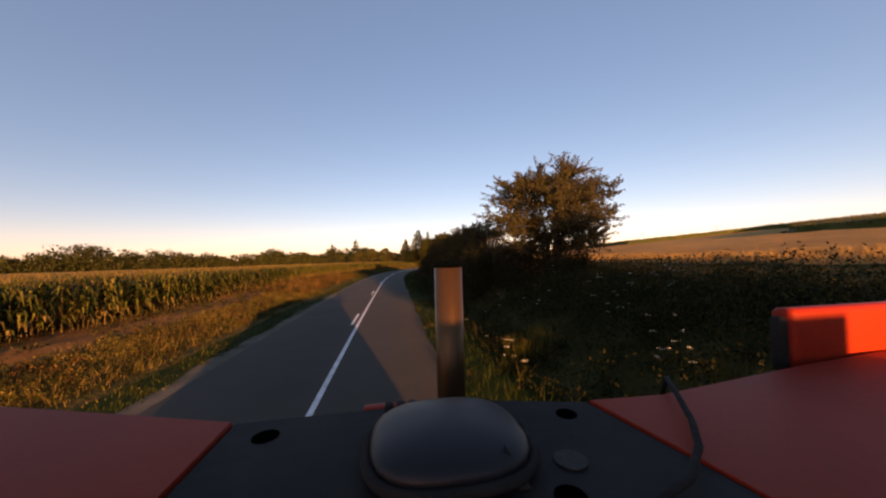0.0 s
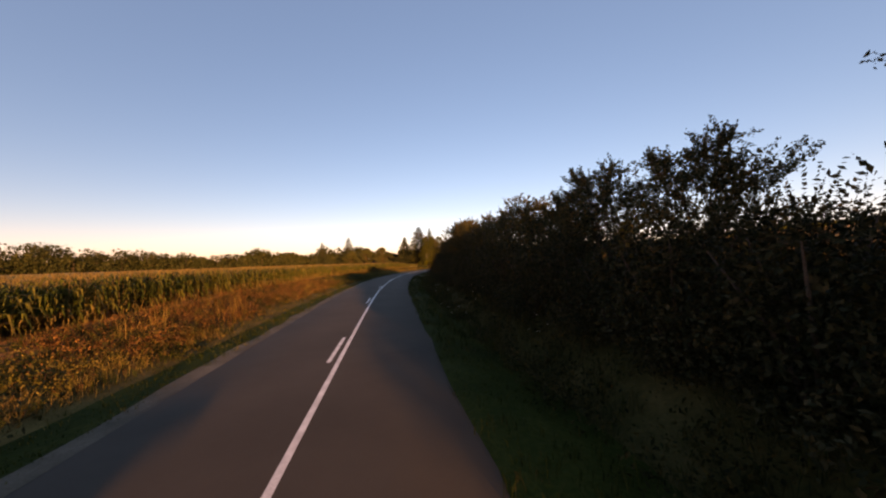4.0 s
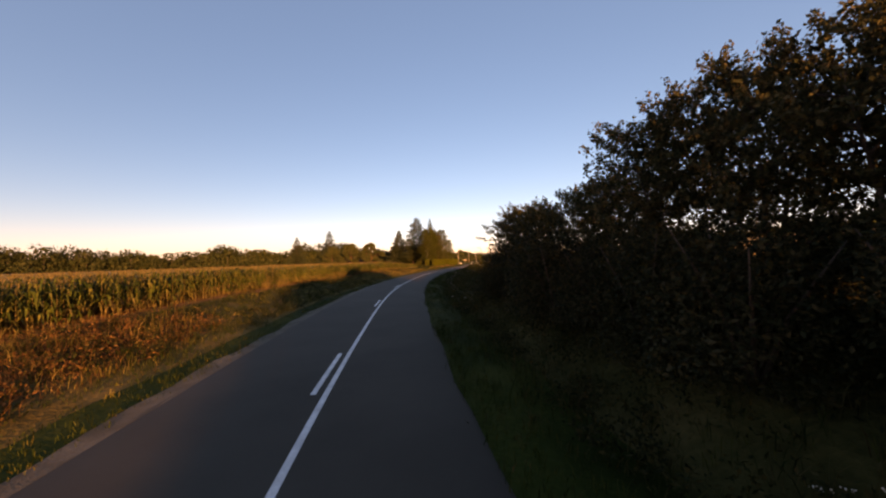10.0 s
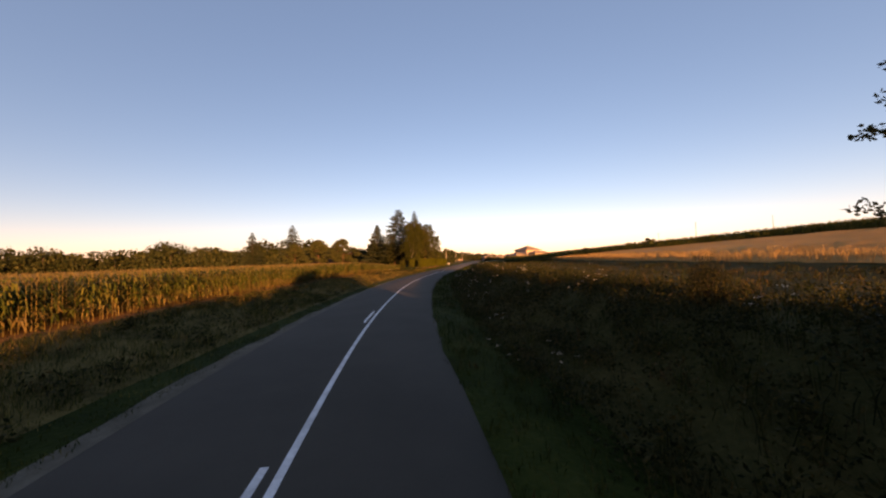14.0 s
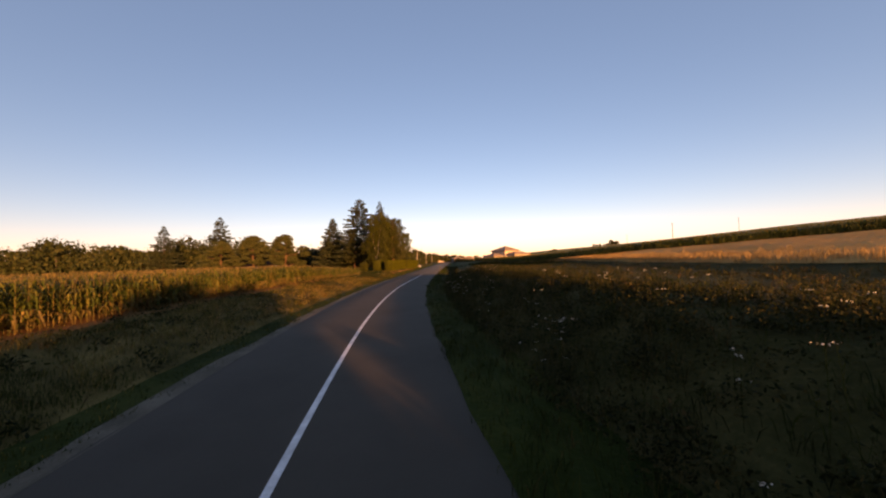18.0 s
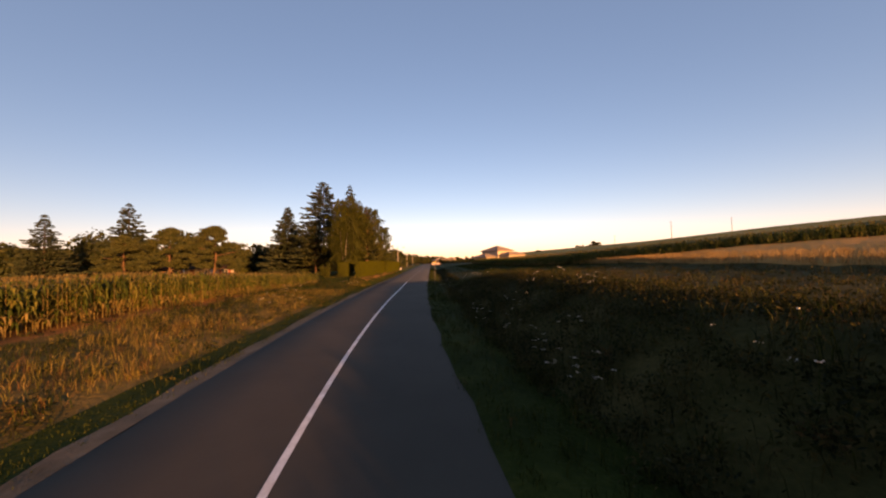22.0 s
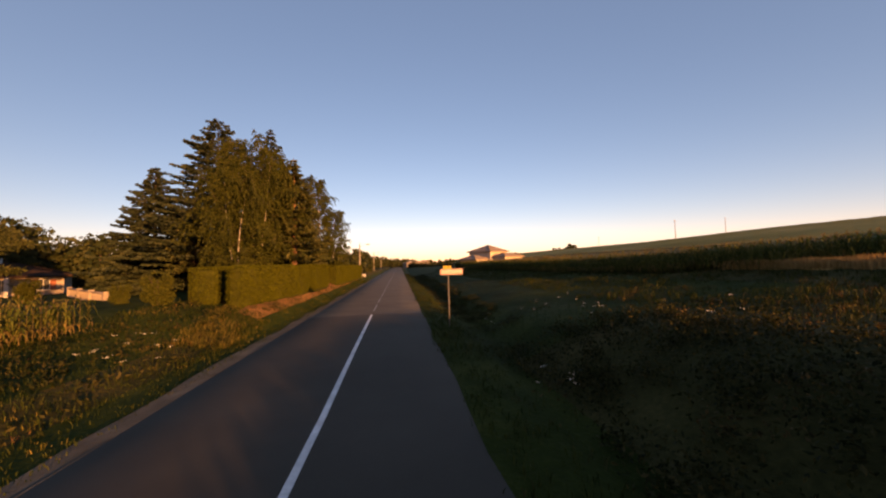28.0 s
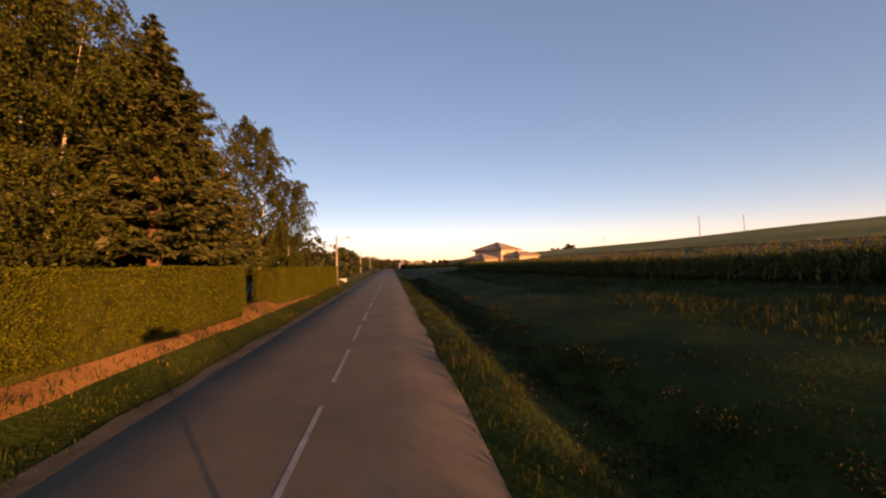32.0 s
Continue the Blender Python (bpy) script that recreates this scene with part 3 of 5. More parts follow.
def conifer(name, label, seed, height, spread, rows, mat, bark_mat, low=0.08, droop=0.35, fill=1.0, needle=0.125, taper=0.8):
    """Whorls of flat drooping sprays, ragged in length, round a straight trunk."""
    rng = np.random.default_rng(seed)
    tree = thing(name, label, "tree")
    part("trunk", tube_mesh("trunk", [(0, 0, -0.3), (0, 0, height * 0.4), (0.05, 0, height * 0.8), (0, 0, height)], [0.26, 0.19, 0.09, 0.015], bark_mat, 9), parent=tree)
    cs, ns, wood = [], [], []
    for i in range(rows):
        t = low + (1 - low) * (max(0.0, i + rng.uniform(-0.3, 0.3)) / rows) ** 0.92
        t = min(max(t, low), 0.985)
        r = spread * (1 - t) ** taper * rng.uniform(0.84, 1.08) + 0.10
        nb = max(4, int(8 * (1 - t) + 4))
        for b in range(nb):
            a = 2 * math.pi * (b + rng.uniform(-0.35, 0.35)) / nb + i * 1.7
            rb = r * rng.uniform(0.62, 1.14)
            n = max(8, int(rb * 27 * fill))
            q = np.sqrt(rng.uniform(0.02, 1, n))
            w = 0.30 * rb * q ** 0.5 * (1.12 - q) + 0.05
            sd_ = rng.uniform(-1, 1, n) * w
            lift = rng.uniform(0.5, 1.2)
            z = height * t - droop * lift * rb * q ** 1.3 + 0.22 * rb * q ** 3 - 0.30 * np.abs(sd_) + rng.normal(0, 0.035, n)
            o, side = np.array([math.cos(a), math.sin(a), 0]), np.array([-math.sin(a), math.cos(a), 0])
            cs.append(o * (rb * q)[:, None] + side * sd_[:, None] + np.array([0, 0, 1.0]) * z[:, None])
            ns.append(o * 1.0 + side * np.sign(sd_)[:, None] * 0.8 + np.array([0, 0, -0.35]))
            if b % 2 == 0:
                qq = np.linspace(0, 0.9, 4)
                wood.append((*flat_strip(o * (rb * qq)[:, None] + np.array([0, 0, 1.0]) * (height * t - droop * lift * rb * qq ** 1.3)[:, None], 0.02), 1))
    c, nn = np.concatenate(cs), np.concatenate(ns)
    v, f = leaf_cards(rng, c, needle, 2.7, 0.0, nn, 0.35)
    vv, ff, idx = join([(v, f, 0)] + wood)
    part("crown", mesh_of("crown", vv, ff, [mat, bark_mat], idx), parent=tree)
    return tree


def round_pine(name, label, seed, height, spread, n):
    """A pine with a leaning bare trunk, crooked limbs and flat pads of needles in storeys."""
    rng = np.random.default_rng(seed)
    tree = thing(name, label, "tree")
    trunk = np.array([(0, 0, -0.3), (0.1, 0, height * 0.18), (0.35, 0.1, height * 0.4), (0.25, 0.1, height * 0.66), (0.3, 0, height * 0.94)])
    part("trunk", tube_mesh("trunk", trunk, [0.2, 0.17, 0.13, 0.09, 0.03], pine_bark, 9), parent=tree)
    cs, wood = [], []
    pads = 40
    for i in range(pads):
        t = (i + 0.5) / pads
        a = i * 2.39996 + rng.uniform(-0.4, 0.4)
        z = height * (0.26 + 0.72 * t)
        out = spread * max(0.04, 1 - t ** 1.4) ** 0.7 * (0.72 + 0.28 * min(1, t * 4)) * rng.uniform(0.35, 1.12) * (1 + 0.22 * math.cos(a))
        pr = spread * rng.uniform(0.15, 0.27)
        c = np.array([math.cos(a) * out, math.sin(a) * out, z])
        m = int(n / pads)
        u = rng.normal(size=(m, 3))
        u /= np.linalg.norm(u, axis=1)[:, None]
        rr = rng.uniform(0.25, 1.08, (m, 1)) ** 0.6
        cs.append(c + u * rr * np.array([pr * 1.1, pr * 1.1, pr * 0.27]) + np.array([0, 0, 0.12]) * rng.normal(size=(m, 1)))
        base = np.array([np.interp(z * 0.86, trunk[:, 2], trunk[:, j]) for j in range(3)])
        arm = np.array([base, (base + c) / 2 + rng.normal(0, 0.12, 3) + np.array([0, 0, 0.15]), c])
        if i % 4 == 0:
            part("limb", tube_mesh("limb", arm, [0.065, 0.045, 0.015], pine_bark, 6), parent=tree)
        else:
            wood.append((*flat_strip(arm, 0.03), 1))
    v, f = leaf_cards(rng, np.concatenate(cs), 0.092, 2.3, -0.5)
    vv, ff, idx = join([(v, f, 0)] + wood)
    part("crown", mesh_of("crown", vv, ff, [pine_leaf, pine_bark], idx), parent=tree)
    return tree


def shrub(label, seed, height, spread, n, leaf=0.075, leaf_mat=shade_shrub_leaf):
    rng = np.random.default_rng(seed)
    bush = thing("shrub", label, "shrub")
    for i in range(5):
        a = i * 1.3 + rng.uniform(0, 0.4)
        tip = (math.cos(a) * spread * 0.6, math.sin(a) * spread * 0.6, height * rng.uniform(0.7, 0.95))
        part("stem", tube_mesh("stem", [(0, 0, -0.2), (tip[0] * 0.4, tip[1] * 0.4, tip[2] * 0.5), tip], [0.05, 0.035, 0.01], bark, 5), parent=bush)
    bl = []
    for i in range(14):
        a, t = i * 2.4, (i + 0.5) / 14
        r = spread * rng.uniform(0.1, 0.72)
        bl.append((r * math.cos(a), r * math.sin(a), height * (0.08 + 0.74 * t), spread * 0.42, spread * 0.42, height * 0.20))
    c, u = in_blobs(rng, bl, n, 0.45)
    c[:, 2] = np.abs(c[:, 2])
    sh = rng.integers(0, len(bl), 40)
    tw = [np.array(bl[k][:3]) + np.array([rng.normal(0, 0.25), rng.normal(0, 0.25), height * 0.22]) * np.linspace(0.5, 1.7, 14)[:, None] for k in sh]
    v, f = leaf_cards(rng, np.concatenate([c] + tw), leaf, 2.0, -0.25)
    part("foliage", mesh_of("foliage", v, f, leaf_mat), parent=bush)
    return bush


def place(proto, rows, group=""):
    """The first row sets the built one, the rest are copies; rows of (s, d, turn, size)."""
    if group:
        proto["group"] = group
    made = [proto]
    proto.matrix_basis = stand(*rows[0][:4])
    keep = proto.matrix_basis.copy()
    proto.matrix_basis = Matrix()
    for r in rows[1:]:
        made.append(copy_thing(proto, stand(*r[:4])))
    proto.matrix_basis = keep
    return made


# roadside trees, on the bank
tree_a = branched_tree("roadside_tree", "broad spreading willow with grey-brown evening foliage on the bank", 11, 6.8, 4.35, willow_leaf, bark, stems=6, low=0.06, per_stem=24, per_branch=15, per_twig=76, leaf=0.054, twig=0.19, trunk_r=0.22, belly=0.40, rise=0.22, skirt=0.8, fork=0.02, core=9000)
place(tree_a, [(17.1, 10.5, 70, 0.95)])
# unseen willow copies behind the start, added to shade the first tree and bank
place(copy_thing(tree_a, Matrix()), [(-10, 16.5, 50, 0.85)])
place(copy_thing(tree_a, Matrix()), [(-18, 15.5, 150, 0.8)])
place(copy_thing(tree_a, Matrix()), [(-26, 17.5, 250, 0.85)])
tree_b = branched_tree("roadside_tree", "roadside tree with small leaves and open twigs", 23, 6.4, 3.2, alder_leaf, bark, stems=4, low=0.2, per_stem=16, per_branch=9, per_twig=44, leaf=0.066, twig=0.22, trunk_r=0.13, belly=0.45, core=2600)
place(tree_b, [(35.4, 9.2, 0, 0.76), (45.8, 9.3, 140, 0.66), (57.0, 9.4, 70, 0.68), (65.0, 8.6, 200, 0.70), (48.4, 9.3, 30, 0.76), (59.6, 9.4, 300, 0.67), (33.0, 9.5, 110, 0.60), (66.4, 9.1, 260, 0.72)], "roadside trees")
tree_c = branched_tree("roadside_tree", "tall roadside alder with ragged dark outline", 37, 6.8, 3.0, alder_leaf, bark, stems=3, low=0.2, per_stem=21, per_branch=9, per_twig=46, leaf=0.066, twig=0.24, trunk_r=0.13, belly=0.45, rise=0.55, core=2600)
place(tree_c, [(54.6, 9.0, 0, 0.84), (28.6, 9.0, 60, 0.68), (41.8, 9.0, 200, 0.69), (62.6, 8.8, 300, 0.62), (24.6, 8.8, 20, 0.62), (31.0, 9.2, 90, 0.62), (52.4, 9.2, 80, 0.82), (50.4, 9.3, 160, 0.78), (38.6, 9.3, 230, 0.66)], "roadside trees")
sh_a = shrub("dense shrub of the roadside thicket, its deep shade put into the leaf colour", 5, 3.1, 1.9, 8500, 0.054)
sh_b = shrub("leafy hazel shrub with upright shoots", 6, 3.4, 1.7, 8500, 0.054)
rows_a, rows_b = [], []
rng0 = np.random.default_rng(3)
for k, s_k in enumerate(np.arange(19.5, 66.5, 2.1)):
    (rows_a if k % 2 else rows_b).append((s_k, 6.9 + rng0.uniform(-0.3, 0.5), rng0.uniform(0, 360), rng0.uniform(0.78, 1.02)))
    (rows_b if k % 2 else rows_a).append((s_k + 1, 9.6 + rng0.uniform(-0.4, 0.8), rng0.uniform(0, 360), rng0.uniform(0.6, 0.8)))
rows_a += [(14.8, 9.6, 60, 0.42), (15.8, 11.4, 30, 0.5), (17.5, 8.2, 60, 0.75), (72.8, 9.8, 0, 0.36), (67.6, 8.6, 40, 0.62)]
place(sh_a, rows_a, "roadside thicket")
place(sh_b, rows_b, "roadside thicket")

# garden trees behind the hedge
spruce = conifer("spruce", "tall narrow dark spruce behind the birches", 3, 17.4, 5.4, 46, spruce_leaf, bark, low=0.06, fill=1.5, needle=0.135)
place(spruce, [(162.1, -11.9, 100, 0.97)])
tall_spruce = conifer("spruce", "tallest dark spruce with long drooping tiers", 5, 17.6, 7.7, 52, spruce_leaf, bark, low=0.2, fill=1.5, needle=0.135, taper=0.62)
place(tall_spruce, [(161.2, -16.7, 0, 1.0)])
wide_spruce = conifer("spruce", "broad dark spruce with low spreading branches", 4, 13.8, 5.9, 52, spruce_leaf, bark, low=0.04, fill=2.2, needle=0.135, taper=0.7)
place(wide_spruce, [(164.5, -24.7, 0, 1.0)])
cedar = conifer("cedar", "wide brownish conifer with layered branches and orange trunk", 8, 11.0, 4.0, 30, pine_leaf, pine_bark, low=0.24, droop=0.26, fill=1.5)
place(cedar, [(155.7, -7.6, 0, 1.06), (158.8, -17.4, 200, 0.82), (164.6, -9.4, 80, 0.86)], "garden conifers")
birch = branched_tree("birch", "tall birch with hanging yellow-green foliage and white trunk", 51, 13.4, 3.9, birch_leaf, birch_bark, stems=2, low=0.14, per_stem=38, per_branch=14, per_twig=60, leaf=0.066, twig=0.22, hang=1.0, trunk_r=0.12, belly=0.42, rise=0.5, fork=0.25, core=17000)
place(birch, [(154.1, -10.2, 0, 1.0), (150.8, -10.0, 200, 0.74), (158.6, -9.8, 250, 0.90)], "garden birches")
birch_slim = branched_tree("birch", "slender birch at the end of the hedge", 57, 13.8, 2.5, birch_leaf, birch_bark, stems=1, low=0.14, per_stem=52, per_branch=15, per_twig=60, leaf=0.066, twig=0.24, hang=1.0, trunk_r=0.11, belly=0.42, rise=0.6, core=13000)
place(birch_slim, [(168.6, -9.0, 0, 1.06), (171.6, -7.0, 130, 0.76)], "hedge-end birches")
pine = round_pine("pine", "dark round-headed pine with low spreading branches", 61, 8.9, 4.4, 36000)
place(pine, [(151.9, -30.8, 0, 1.0), (153.6, -38.8, 110, 1.0), (176.0, -50.0, 160, 0.95), (156.0, -47.0, 160, 0.9)], "garden pines")
far_spruce = conifer("spruce", "dark spruce among the pines", 13, 14.6, 6.0, 34, spruce_leaf, bark, low=0.04, fill=1.6, needle=0.16)
for k, (px, py, sz) in enumerate([(-85.0, 155.8, 1.0), (-98.2, 154.6, 0.86)]):
    m = pose(px, py, 0.4, 0, 0, 70 * k) @ Matrix.Scale(sz, 4)
    if k == 0:
        keep_m = m
    else:
        copy_thing(far_spruce, m)
far_spruce.matrix_basis = keep_m


def woods(name, label, seed, pts, depth, height, gap, leaf, per, mat, base=0.0):
    """A belt of far woodland along world points, tree by tree, as one mass of clumps."""
    rng = np.random.default_rng(seed)
    pts = np.array(pts, float)
    seg = np.hypot(*np.diff(pts[:, :2], axis=0).T)
    cum = np.concatenate([[0], np.cumsum(seg)])
    pieces = []
    for t in np.arange(0, cum[-1], gap):
        for row in range(3):
            tt = t + rng.uniform(-gap, gap) * 0.5
            px = np.interp(tt, cum, pts[:, 0]) + rng.uniform(-depth, depth)
            py = np.interp(tt, cum, pts[:, 1]) + rng.uniform(-depth, depth)
            wave = 1 + 0.10 * math.sin(tt * 0.11 + seed) + 0.07 * math.sin(tt * 0.31)
            hh = height * np.interp(tt, cum, pts[:, 2]) * wave * (rng.uniform(0.80, 1.05) if row == 0 else rng.uniform(0.5, 0.78))
            w = hh * rng.uniform(0.45, 0.62)
            bl = []
            for i in range(13):
                a = i * 2.4 + rng.uniform(0, 1)
                u = (i + 0.5) / 13
                z = base + hh * (0.03 + 0.85 * u)
                r = w * math.sqrt(max(0.03, 1 - (2 * u - 0.85) ** 2 / 1.4)) * rng.uniform(0.35, 0.85)
                bq = w * rng.uniform(0.34, 0.5)
                bl.append((px + r * math.cos(a), py + r * math.sin(a), z, bq, bq, bq * 0.62))
            c, u = in_blobs(rng, bl, per if row == 0 else per // 2, 0.15)
            v, f = leaf_cards(rng, c, leaf, 1.4)
            pieces.append((v, f, 0))
            c, u = in_blobs(rng, [(b[0], b[1], b[2] - 0.1, b[3] * 0.8, b[4] * 0.8, b[5] * 0.8) for b in bl], per // 3, 0.5)
            v, f = leaf_cards(rng, c, leaf * 2.6, 1.2)
            pieces.append((v, f, 0))
            pieces.append((*map(np.array, tube_quads(px, py, base + hh * 0.6)), 1))
    v, f, idx = join(pieces)
    return tagged(part(name, mesh_of(name, v, f, [mat, bark], idx)), label, "woodland", kind="stuff")


def tube_quads(px, py, h):
    v = [(px + 0.18 * math.cos(a), py + 0.18 * math.sin(a), z) for z in (-0.3, h) for a in (0, 1.57, 3.14, 4.71)]
    return v, [(k, (k + 1) % 4, 4 + (k + 1) % 4, 4 + k) for k in range(4)]


woods("far_wood", "long belt of dark mixed woodland beyond the maize", 71,
      [(-55, 205, 0.9), (-98, 178, 1.0), (-147, 178, 1.0), (-167, 180, 1.0), (-192, 152, 1.0), (-204, 130, 1.0), (-207, 123, 1.5), (-211, 115, 1.6), (-214, 109, 1.45), (-217, 103, 0.92), (-222, 92, 0.88), (-240, 50, 0.92), (-256, 10, 0.9), (-268, -50, 0.9)], 5, 11.6, 2.6, 0.34, 760, wood_leaf)
woods("village_trees", "dark trees lining the road towards the village", 72,
      [(-44.5, 188, 0.9), (-43.5, 206, 0.98), (-45.5, 232, 0.95), (-48, 262, 1.0), (-46, 300, 0.95), (-44, 350, 1.0), (-30, 400, 1.0), (-8, 420, 0.9), (25, 430, 0.8)], 2.2, 7.8, 4.6, 0.28, 620, wood_leaf)
woods("village_hedge", "low overgrown hedge beside the road at the village edge", 76, [(-24, 318, 1.0), (-14, 282, 1.0), (-6, 262, 0.9), (2, 250, 0.8)], 1.5, 3.4, 3.0, 0.24, 260, wood_leaf)
woods("ridge_trees", "small dark clump of trees on the far ridge", 73, [(154, 446, 1.0), (160, 446, 1.0)], 2.5, 6.4, 3.0, 0.5, 320, wood_leaf, base=13.8)
woods("ridge_trees", "low bushes on the far ridge", 74, [(70, 391, 1.0), (76, 393, 0.8)], 1.5, 3.0, 3.0, 0.4, 200, wood_leaf, base=7.6)
woods("ridge_trees", "row of small bushes along the far ridge", 75, [(128, 430, 0.7), (150, 440, 1.0)], 2.0, 3.0, 7.0, 0.4, 160, wood_leaf, base=13.0)


# ---- maize ----
def maize_plant(rng, height, leaves, dry):
    """One plant as (verts, quads, material slots): stalk, arching leaves, tassel."""
    vs, fs, ms = [], [], []

    def strip(pts, wid, side, mat):
        o = len(vs)
        for p, w in zip(pts, wid):
            vs.append(p - side * w)
            vs.append(p + side * w)
        for i in range(len(pts) - 1):
            fs.append((o + 2 * i, o + 2 * i + 1, o + 2 * i + 3, o + 2 * i + 2))
            ms.append(mat)
    up = np.array([0, 0, 1.0])
    for a in (0.0, 1.57):
        strip([up * 0, up * height * 0.5, up * height * 0.93], [0.018, 0.014, 0.006], np.array([math.cos(a), math.sin(a), 0]), 1 if dry else 0)
    for i in range(leaves):
        t = 0.14 + 0.74 * i / leaves
        a = (i % 2) * math.pi + rng.normal(0, 0.5)
        o = np.array([math.cos(a), math.sin(a), 0])
        side = np.array([-math.sin(a), math.cos(a), 0])
        ln = rng.uniform(0.5, 0.8) * height * 0.42
        p0 = up * height * t
        strip([p0, p0 + o * ln * 0.35 + up * ln * 0.5, p0 + o * ln * 0.8 + up * ln * 0.42, p0 + o * ln * 1.05 - up * ln * rng.uniform(0.0, 0.35)], [0.02, 0.045, 0.035, 0.004], side, 1 if (t < 0.34 and rng.random() < 0.6) else 0)
    for i in range(4):
        a = i * 1.6 + rng.uniform(0, 1)
        o = np.array([math.cos(a), math.sin(a), 0]) * 0.10
        strip([up * height * 0.92, up * height * 1.02 + o], [0.006, 0.012], np.array([-math.sin(a), math.cos(a), 0]), 1)
    return np.array(vs), np.array(fs), np.array(ms)


def sow(name, label, seed, px, py, pz, height, leaves, mats, dry=False, variants=6, tall=None):
    rng = np.random.default_rng(seed)
    kinds = [maize_plant(rng, height, leaves, dry) for _ in range(variants)]
    n = len(px)
    pick = rng.integers(0, variants, n)
    V, F, M, o = [], [], [], 0
    for k in range(variants):
        sel = np.where(pick == k)[0]
        kv, kf, km = kinds[k]
        a = rng.uniform(0, 6.28, len(sel))
        sc = rng.uniform(0.86, 1.1, len(sel)) * (1.0 if tall is None else tall[sel])
        ca, sa = np.cos(a) * sc, np.sin(a) * sc
        x = kv[None, :, 0] * ca[:, None] - kv[None, :, 1] * sa[:, None] + px[sel, None]
        y = kv[None, :, 0] * sa[:, None] + kv[None, :, 1] * ca[:, None] + py[sel, None]
        z = kv[None, :, 2] * sc[:, None] + pz[sel, None]
        V.append(np.stack([x, y, z], -1).reshape(-1, 3))
        F.append((kf[None] + (np.arange(len(sel)) * len(kv))[:, None, None]).reshape(-1, 4) + o)
        M.append(np.tile(km, len(sel)))
        o += len(sel) * len(kv)
    me = mesh_of(name, np.concatenate(V), np.concatenate(F), mats, np.concatenate(M))
    return tagged(part(name, me), label, "maize", kind="stuff")


def field_points(rng, s0, s1, rows, first, row_gap, plant_gap):
    ss, dd = [], []
    for r in rows:
        s = np.arange(s0, s1, plant_gap) + rng.normal(0, plant_gap * 0.15, len(np.arange(s0, s1, plant_gap)))
        ss.append(s)
        dd.append(first(s) - r * row_gap + rng.normal(0, 0.04, len(s)))
    return np.concatenate(ss), np.concatenate(dd)


def low_end(s):
    return 1 - 0.36 * smooth(s, 120, 137)


rngm = np.random.default_rng(91)
fs_, fd_ = field_points(rngm, 2, 140.3, range(5), maize_front, 0.75, 0.19)
mx, my = line(fs_, fd_)
sow("maize_field", "front rows of tall green maize with drying lower leaves", 92, mx, my, ground_z(fs_, fd_) - 0.05, 2.0, 11, [maize_leaf, maize_dry], dry=True, tall=low_end(fs_))
bs_, bd_ = [], []
for dep, n in ((6, 2600), (12, 2200), (24, 2200), (48, 2200)):
    s = rngm.uniform(2, 140, n)
    bs_.append(s)
    bd_.append(maize_front(s) - 3.6 - ((dep - 6) * rngm.uniform(0.35, 1.15, n) + rngm.uniform(0, 5, n)) * np.interp(s, [126, 139], [1, 0.12]))
bs_, bd_ = np.concatenate(bs_), np.concatenate(bd_)
mx, my = line(bs_, bd_)
sow("maize_field", "maize tops reaching back to the far wood", 93, mx, my, ground_z(bs_, bd_) + 0.35, 1.62, 6, [maize_leaf, maize_dry], tall=low_end(bs_))


def canopy(name, label, s_list, d_of, lift, mats):
    """The closed leaf roof of a maize field, uneven, over rows of d."""
    s_list = np.asarray(s_list, float)
    cols = d_of(s_list)
    S = np.repeat(s_list[:, None], cols.shape[1], 1)
    X, Y = line(S, cols)
    Z = ground_z(S, cols) + lift * (low_end(S) if cols[0, 0] < 0 else 1) + 0.12 * rough(X, Y, 0.5) + 0.1 * rough(X, Y, 1.9, 2)
    Z[:, 0] -= lift * 0.75
    Z[0, :] -= lift * 0.75
    Z[-1, :] -= lift * 0.75
    n, m = S.shape
    i = np.arange(n * m).reshape(n, m)
    q = np.stack([i[:-1, :-1], i[:-1, 1:], i[1:, 1:], i[1:, :-1]], -1).reshape(-1, 4)
    return tagged(part(name, mesh_of(name, np.stack([X, Y, Z], -1).reshape(-1, 3), q, mats)), label, "maize", kind="stuff")


maize_top = mottled("maize_tops", [(0.075, 0.068, 0.018), (0.16, 0.122, 0.040), (0.26, 0.18, 0.07)], 0.6, fine=5, bump=0.9, distance=0.2)
back = np.concatenate([[0, 0.3], np.linspace(1.5, 30, 26), np.linspace(33, 105, 22)])
canopy("maize_field", "closed tops of the wide maize field", np.concatenate([np.arange(-40, 0, 5.0), np.arange(0, 139.5, 1.0)]), lambda s: maize_front(s)[:, None] - 3.4 - back[None, :] * np.interp(s, [126, 139], [1, 0.12])[:, None], 1.62, maize_top)


def maize_front_r(s):
    return np.interp(s, FIELD_S, FIELD_D)


